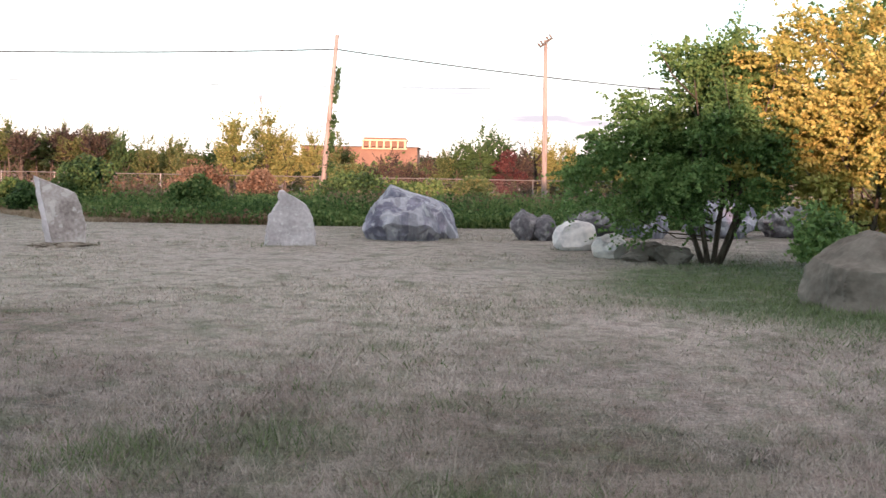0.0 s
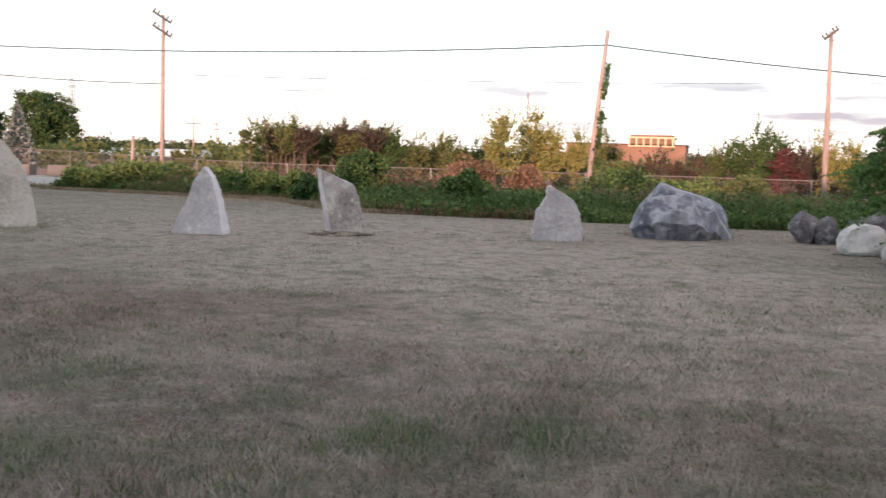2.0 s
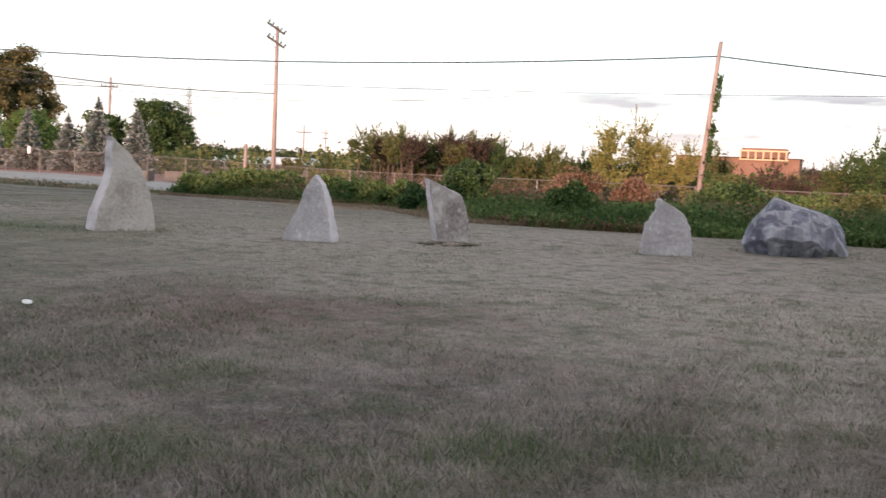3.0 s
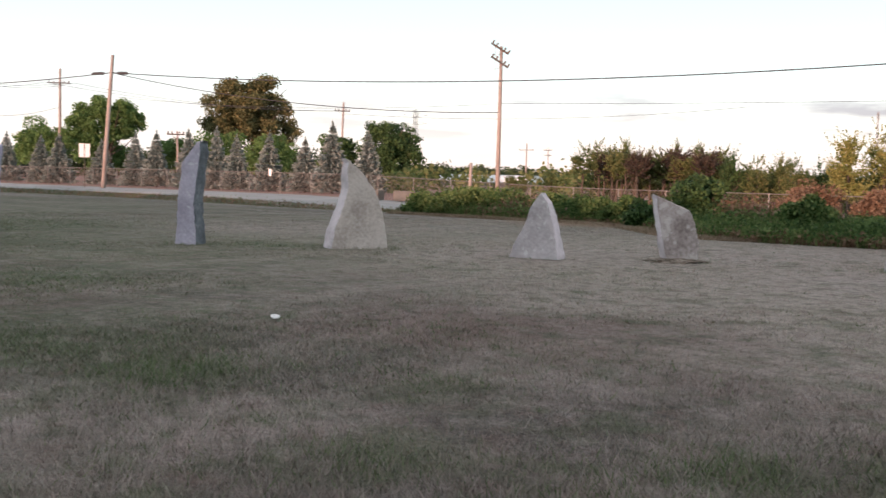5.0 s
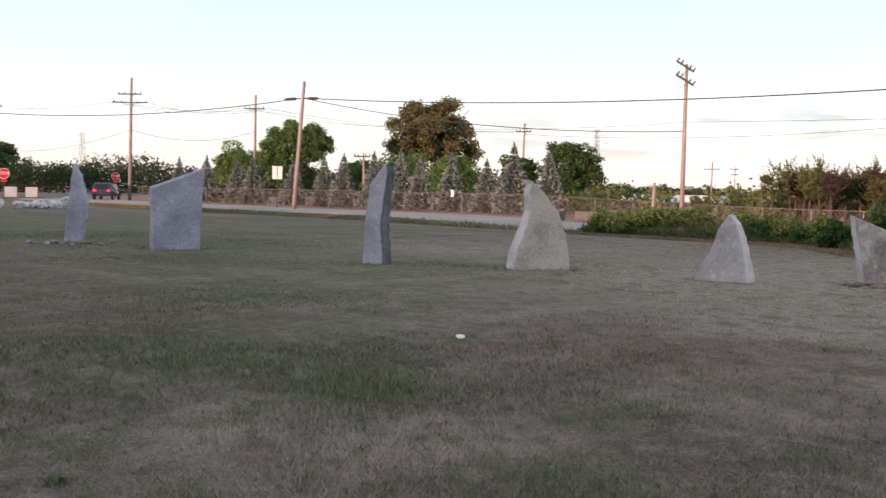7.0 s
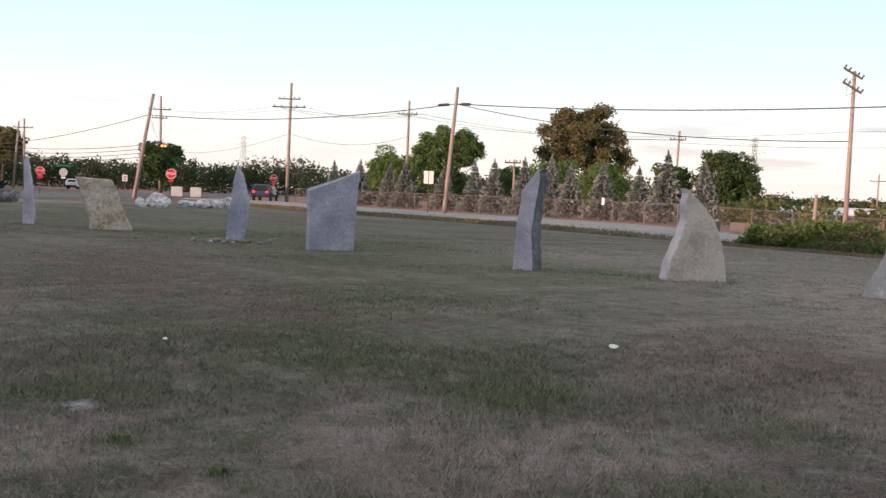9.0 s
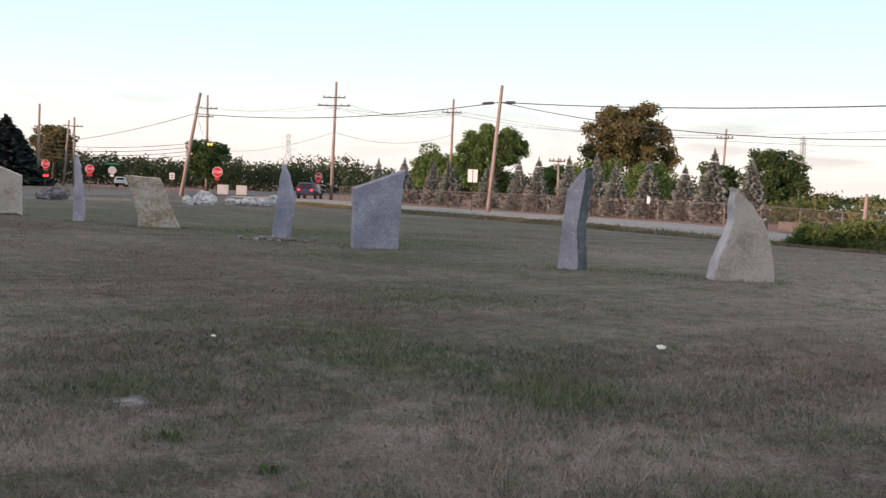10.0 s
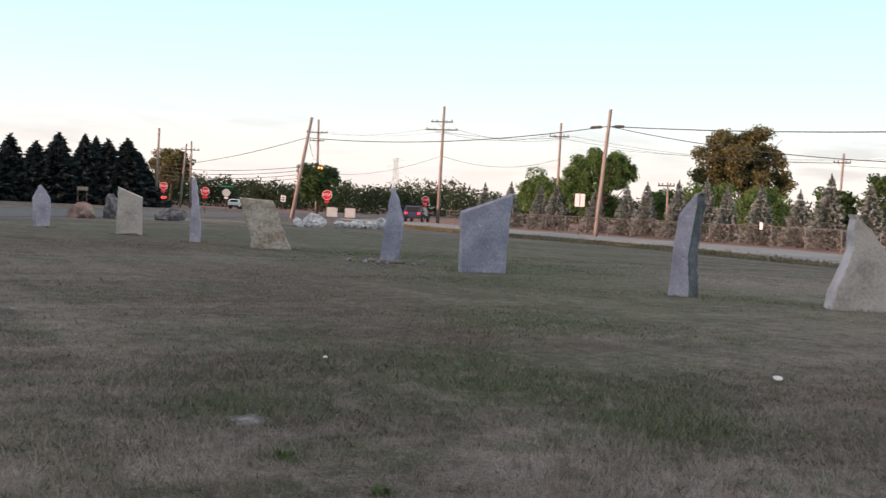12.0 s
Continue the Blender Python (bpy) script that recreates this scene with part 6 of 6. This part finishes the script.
# added shrub: its reddish colour stands for orange sunlight on the trees' flanks
shrub(310, -8.8, 46.0, 2.0, 1.7, M_STALK, "added reddish shrub in place of orange sunlight on tree flanks", 0.085, 4800)
shrub(312, 2.85, 61.2, 2.0, 2.9, M_LEAF_RED, "red vase-shaped shrub behind the fence", 0.07, 6000)
# second added shrub with sunlit orange painted into its foliage
shrub(311, -12.6, 50.0, 2.6, 2.4, M_STALK, "added reddish shrub in place of orange sunlight on tree flanks", 0.085, 4800)


def vine():
    rng = np.random.default_rng(9)
    n = 2300
    z = rng.uniform(0.0, 1.0, size=n) ** 1.35 * 6.9
    f = (z + 0.5) / 9.0
    x = -7.37 + 0.78 * f + 0.25 + rng.normal(size=n) * (0.075 + 0.22 * np.maximum(0, 1 - z / 2.6))
    y = 55.9 + rng.normal(size=n) * 0.12
    keep = np.sin(z * 5.1) + np.sin(z * 2.3 + 1) + rng.normal(size=n) * 0.6 > -0.35
    c = np.stack([x, y, z], axis=1)[keep]
    ob = new("climbing_vine", quads_mesh("climbing_vine", leaf_quads(rng, c, 0.10, 0.8), M_LEAF_DARK))
    tagged(ob, "green vine climbing a leaning utility pole", "vine")


vine()


def blade_quads(rng, foot, height, width, lean):
    n = len(foot)
    a = rng.uniform(0, 2 * math.pi, size=n)
    side = np.stack([np.cos(a), np.sin(a), np.zeros(n)], axis=1) * (width * rng.uniform(0.6, 1.3, size=n))[:, None] * 0.5
    tip = rng.normal(size=(n, 3)) * (lean * height)[:, None]
    tip[:, 2] = height
    return np.stack([foot - side, foot + side, foot + tip], axis=1)



def weed_front(x):
    return 27.6 + 9.0 * (1 - smooth01(-18, -8, x)) + 2.0 * (1 - smooth01(-27, -18, x)) + max(0, x) * 0.15


def dead_grass():
    """Tan dead grass between the mown lawn and the weeds."""
    rng = np.random.default_rng(61)
    n = 26000
    xs = rng.uniform(-27, -7.5, size=n)
    wide = np.clip((-7.5 - xs) / 4, 0.15, 1.0) * 2.3
    ys = np.array([weed_front(x) for x in xs]) + 0.5 - wide * rng.uniform(size=n) ** 0.8
    foot = np.stack([xs, ys, np.array([ground_z(x, y) for x, y in zip(xs, ys)]) - 0.01], axis=1)
    ob = new("dead_grass", quads_mesh("dead_grass", blade_quads(rng, foot, rng.uniform(0.04, 0.15, size=n), np.full(n, 0.03), 0.5), M_DEADGRASS))
    tagged(ob, "tan dead grass along the foot of the weeds", "grass", kind="stuff")


def weeds():
    rng = np.random.default_rng(6)
    xs = rng.uniform(-27.5, 24, size=46000)
    front = np.array([weed_front(x) for x in xs])
    depth = rng.uniform(0, 1, size=46000) ** 1.6 * 26
    ys = front + depth
    ok = ys < 56.5
    xs, ys, depth = xs[ok], ys[ok], depth[ok]
    z = np.array([ground_z(x, y) for x, y in zip(xs, ys)])
    foot = np.stack([xs, ys, z], axis=1)
    patch = np.array([noise.noise(Vector((x * 0.22, y * 0.22, 7))) for x, y in zip(xs, ys)])
    tall = np.clip(0.34 + depth * 0.2, 0.34, 0.8) * (1.0 + 0.55 * patch) * rng.uniform(0.6, 1.15, size=len(xs))
    fringe = (depth < 1.3) & (xs < -4.5) & (xs > -20) & (rng.uniform(size=len(xs)) < 0.6)
    tall = np.where(fringe, tall * 0.6, tall) * np.where((depth > 6) & (patch > 0), 0.8, 1.0) * np.where(ys > 41, 0.45, 1.0)
    dry = fringe | ((patch + rng.normal(size=len(xs)) * 0.16 - 0.5 * (depth < 3.0) + 0.45 * (ys > 47)) > 0.12)
    for sel, m, lab in ((~dry, M_WEED, "tall green weeds and long grass at the lawn's edge"), (dry, M_STALK, "dry reddish-brown stalks among the weeds")):
        f, h = foot[sel], tall[sel]
        q = [blade_quads(rng, f, h, 0.035 + 0 * h, 0.22)]
        tall_f = np.repeat(f, 3, axis=0) + rng.normal(size=(3 * len(f), 3)) * np.array([0.12, 0.12, 0])
        q.append(blade_quads(rng, tall_f, np.repeat(h, 3) * rng.uniform(0.6, 1.15, size=3 * len(f)), 0.022 + 0 * np.repeat(h, 3), 0.2))
        lf = np.repeat(f, 3, axis=0)
        lf = lf + rng.normal(size=lf.shape) * np.array([0.10, 0.10, 0]) + np.stack([0 * lf[:, 0], 0 * lf[:, 0], np.repeat(h, 3) * rng.uniform(0.25, 1.0, size=len(lf))], axis=1)
        q.append(leaf_quads(rng, lf, 0.075))
        for k, quads in enumerate((np.concatenate(q[:2]), q[2])):
            ob = new("tall_weeds" if m is M_WEED else "dry_stalks", quads_mesh("weeds", quads, m))
            tagged(ob, lab if k == 0 else "small leaves on the " + lab, "weeds", kind="stuff")


weeds()
dead_grass()


def mown_grass():
    rng = np.random.default_rng(8)
    n, ring = 1080000, 140000
    # thinning with distance, and thin all round the walker
    d = 1.2 + 36 * rng.uniform(size=n) ** 2.3
    a = rng.uniform(-46, 106, size=n)
    d[-ring:] = 16 * np.sqrt(rng.uniform(size=ring))
    a[-ring:] = rng.uniform(0, 360, size=ring)
    thin = np.clip((d - 0.6) / 2.4, 0, 1) * np.clip((np.minimum(a + 46, 106 - a)) / 14, 0, 1)
    thin[-ring:] = np.clip((16 - d[-ring:]) / 6, 0, 1)
    stay = rng.uniform(size=n) < thin
    d, a = d[stay], np.radians(a[stay])
    n = len(d)
    xs, ys = -0.7 - np.sin(a) * d, 0.35 + np.cos(a) * d
    grid = np.array([[noise.noise(Vector((i * 0.2 * 0.55, j * 0.2 * 0.55, 1))) + 0.6 * noise.noise(Vector((i * 0.2 * 2.1, j * 0.2 * 2.1, 4))) for j in range(-200, 260)] for i in range(-240, 240)])
    patch = grid[np.clip((xs / 0.2 + 240 + rng.uniform(-0.5, 0.5, size=n)).astype(int), 0, 479), np.clip((ys / 0.2 + 200 + rng.uniform(-0.5, 0.5, size=n)).astype(int), 0, 459)]
    keep = patch + rng.normal(size=n) * 0.3 > -0.6
    xs, ys, patch, d = xs[keep], ys[keep], patch[keep], d[keep]
    foot = np.stack([xs, ys, 0 * xs - 0.005], axis=1)
    h = rng.gamma(4.0, 0.0095, size=len(xs)) * (1 + 0.5 * patch) * (1 - 0.68 * np.clip((d - 5) / 11, 0, 1))
    spot = np.zeros(len(xs))
    for gx, gy, gr in GREENS + ((5.9, 14.3, 4.2),):
        spot = np.maximum(spot, np.exp(-((xs - gx) ** 2 + (ys - gy) ** 2) / (gr * gr * 0.9)))
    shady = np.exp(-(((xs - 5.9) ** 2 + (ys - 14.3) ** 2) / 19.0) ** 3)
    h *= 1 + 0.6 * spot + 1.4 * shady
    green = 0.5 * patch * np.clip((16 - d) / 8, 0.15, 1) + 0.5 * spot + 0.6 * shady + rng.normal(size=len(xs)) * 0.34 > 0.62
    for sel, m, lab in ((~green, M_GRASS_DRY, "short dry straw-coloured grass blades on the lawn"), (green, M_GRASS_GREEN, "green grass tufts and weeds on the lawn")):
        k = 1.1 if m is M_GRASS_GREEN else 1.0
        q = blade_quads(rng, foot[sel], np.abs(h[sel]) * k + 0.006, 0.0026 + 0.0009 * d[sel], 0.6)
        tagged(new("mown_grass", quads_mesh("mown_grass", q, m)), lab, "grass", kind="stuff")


mown_grass()


def foot_tufts():
    """Longer grass that the mower leaves round the stones' feet."""
    rng = np.random.default_rng(18)
    feet = [(-3.61, 20.77, 9, 0.62), (-7.62, 19.7, 20, 0.5), (-9.89, 18.11, 28, 0.65), (-13.9, 17.71, 37, 0.8), (-16.85, 15.85, 46, 0.42), (-22.92, 14.85, 57, 0.75), (-26.41, 14.06, 62, 0.45), (-32.55, 12.97, 68, 0.8), (-36.14, 11.65, 72, 0.35), (-41.18, 10.69, 76, 0.6), (-46.43, 8.46, 80, 0.45), (-1.5, 23.4, 0, 1.1), (4.45, 12.35, 0, 0.95), (2.02, 20.9, 0, 0.5), (4.2, 18.3, 0, 0.6)]
    pts = []
    for x, y, yaw, half in feet:
        n = int(420 * half + 120)
        u = rng.uniform(-1, 1, size=n) * (half + 0.12)
        v = rng.choice([-1, 1], size=n) * (0.2 + np.abs(rng.normal(size=n)) * 0.14)
        ca, sa = math.cos(radians(yaw)), math.sin(radians(yaw))
        pts.append(np.stack([x + u * ca - v * sa, y + u * sa + v * ca, np.full(n, -0.01)], axis=1))
    foot = np.concatenate(pts)
    h = rng.uniform(0.025, 0.085, size=len(foot))
    pick = rng.uniform(size=len(foot)) < 0.4
    for sel, m in ((pick, M_GRASS_GREEN), (~pick, M_GRASS_DRY)):
        tagged(new("grass_tuft", quads_mesh("grass_tuft", blade_quads(rng, foot[sel], h[sel], np.full(sel.sum(), 0.014), 0.4), m)), "longer unmown grass round the feet of stones", "grass", kind="stuff")


foot_tufts()

ob = new("flat_stone", boulder_mesh("flat_stone", 71, (0.42, 0.26, 0.10), M_DARKROCK, cuts=6, rough=0.1, detail=3))
ob.matrix_world = pose(-7.75, 2.98, 0.0, 0, 0, 30)
tagged(ob, "flat grey stone sunk in the grass", "stone")
rng = np.random.default_rng(31)
for x, y in ((-5.72, 2.96), (-6.67, 2.8)):
    a = rng.uniform(0, 6.28, size=14)
    tip = np.stack([np.cos(a) * 0.09, np.sin(a) * 0.09, rng.uniform(0.02, 0.07, size=14)], axis=1)
    q = leaf_quads(rng, np.array([x, y, 0.01]) + tip * 0.5, 0.03, 0.0, 2.0)
    tagged(new("broadleaf_weed", quads_mesh("broadleaf_weed", q, M_GRASS_GREEN)), "small bright green broadleaf weed in the lawn", "weed", kind="stuff")


def verge_grass():
    """Longer unmown grass on the bank beside the side road."""
    rng = np.random.default_rng(28)
    n = 24000
    xs, ys = rng.uniform(-80, -27, size=n), 42.4 + rng.normal(size=n) * 1.3
    z = np.array([ground_z(x, y) for x, y in zip(xs, ys)]) - 0.02
    foot = np.stack([xs, ys, z], axis=1)
    h = rng.uniform(0.04, 0.2, size=n)
    pick = rng.uniform(size=n) < 0.5
    for sel, m in ((pick, M_GRASS_GREEN), (~pick, M_STALK)):
        tagged(new("verge_grass", quads_mesh("verge_grass", blade_quads(rng, foot[sel], h[sel], np.full(sel.sum(), 0.05), 0.4), m)), "long brownish unmown grass on the road's bank", "grass", kind="stuff")


verge_grass()


# ---- unseen tree belt added behind the walker, whose long shadow covers the lawn ----
def shade_belt():
    one = broad_tree(400, 8.0, 9.0, 0.2, 0.9, 2600, M_LEAF_DARK, "unseen tree added behind the lawn to cast its shade", "tree", "belt_tree", blob=0.36, low=-1.0)
    k = 0
    for x in range(-164, 60, 5):
        # heights set by where the shade on lawn, trees and road should end
        h = 6.9 if x < 4 else 5.65
        if x < -56:
            h = 7.6
        if x < -66:
            h = 5.2
        src = one if k == 0 else copy_thing(one, pose(0, 0, 0))
        src.matrix_world = pose(x, -36 + (k % 2) * 2, 0, 0, 0, k * 50) @ Matrix.Diagonal((1, 1, h / 8.0, 1))
        tagged(src, group="tree belt behind the lawn")
        k += 1


shade_belt()
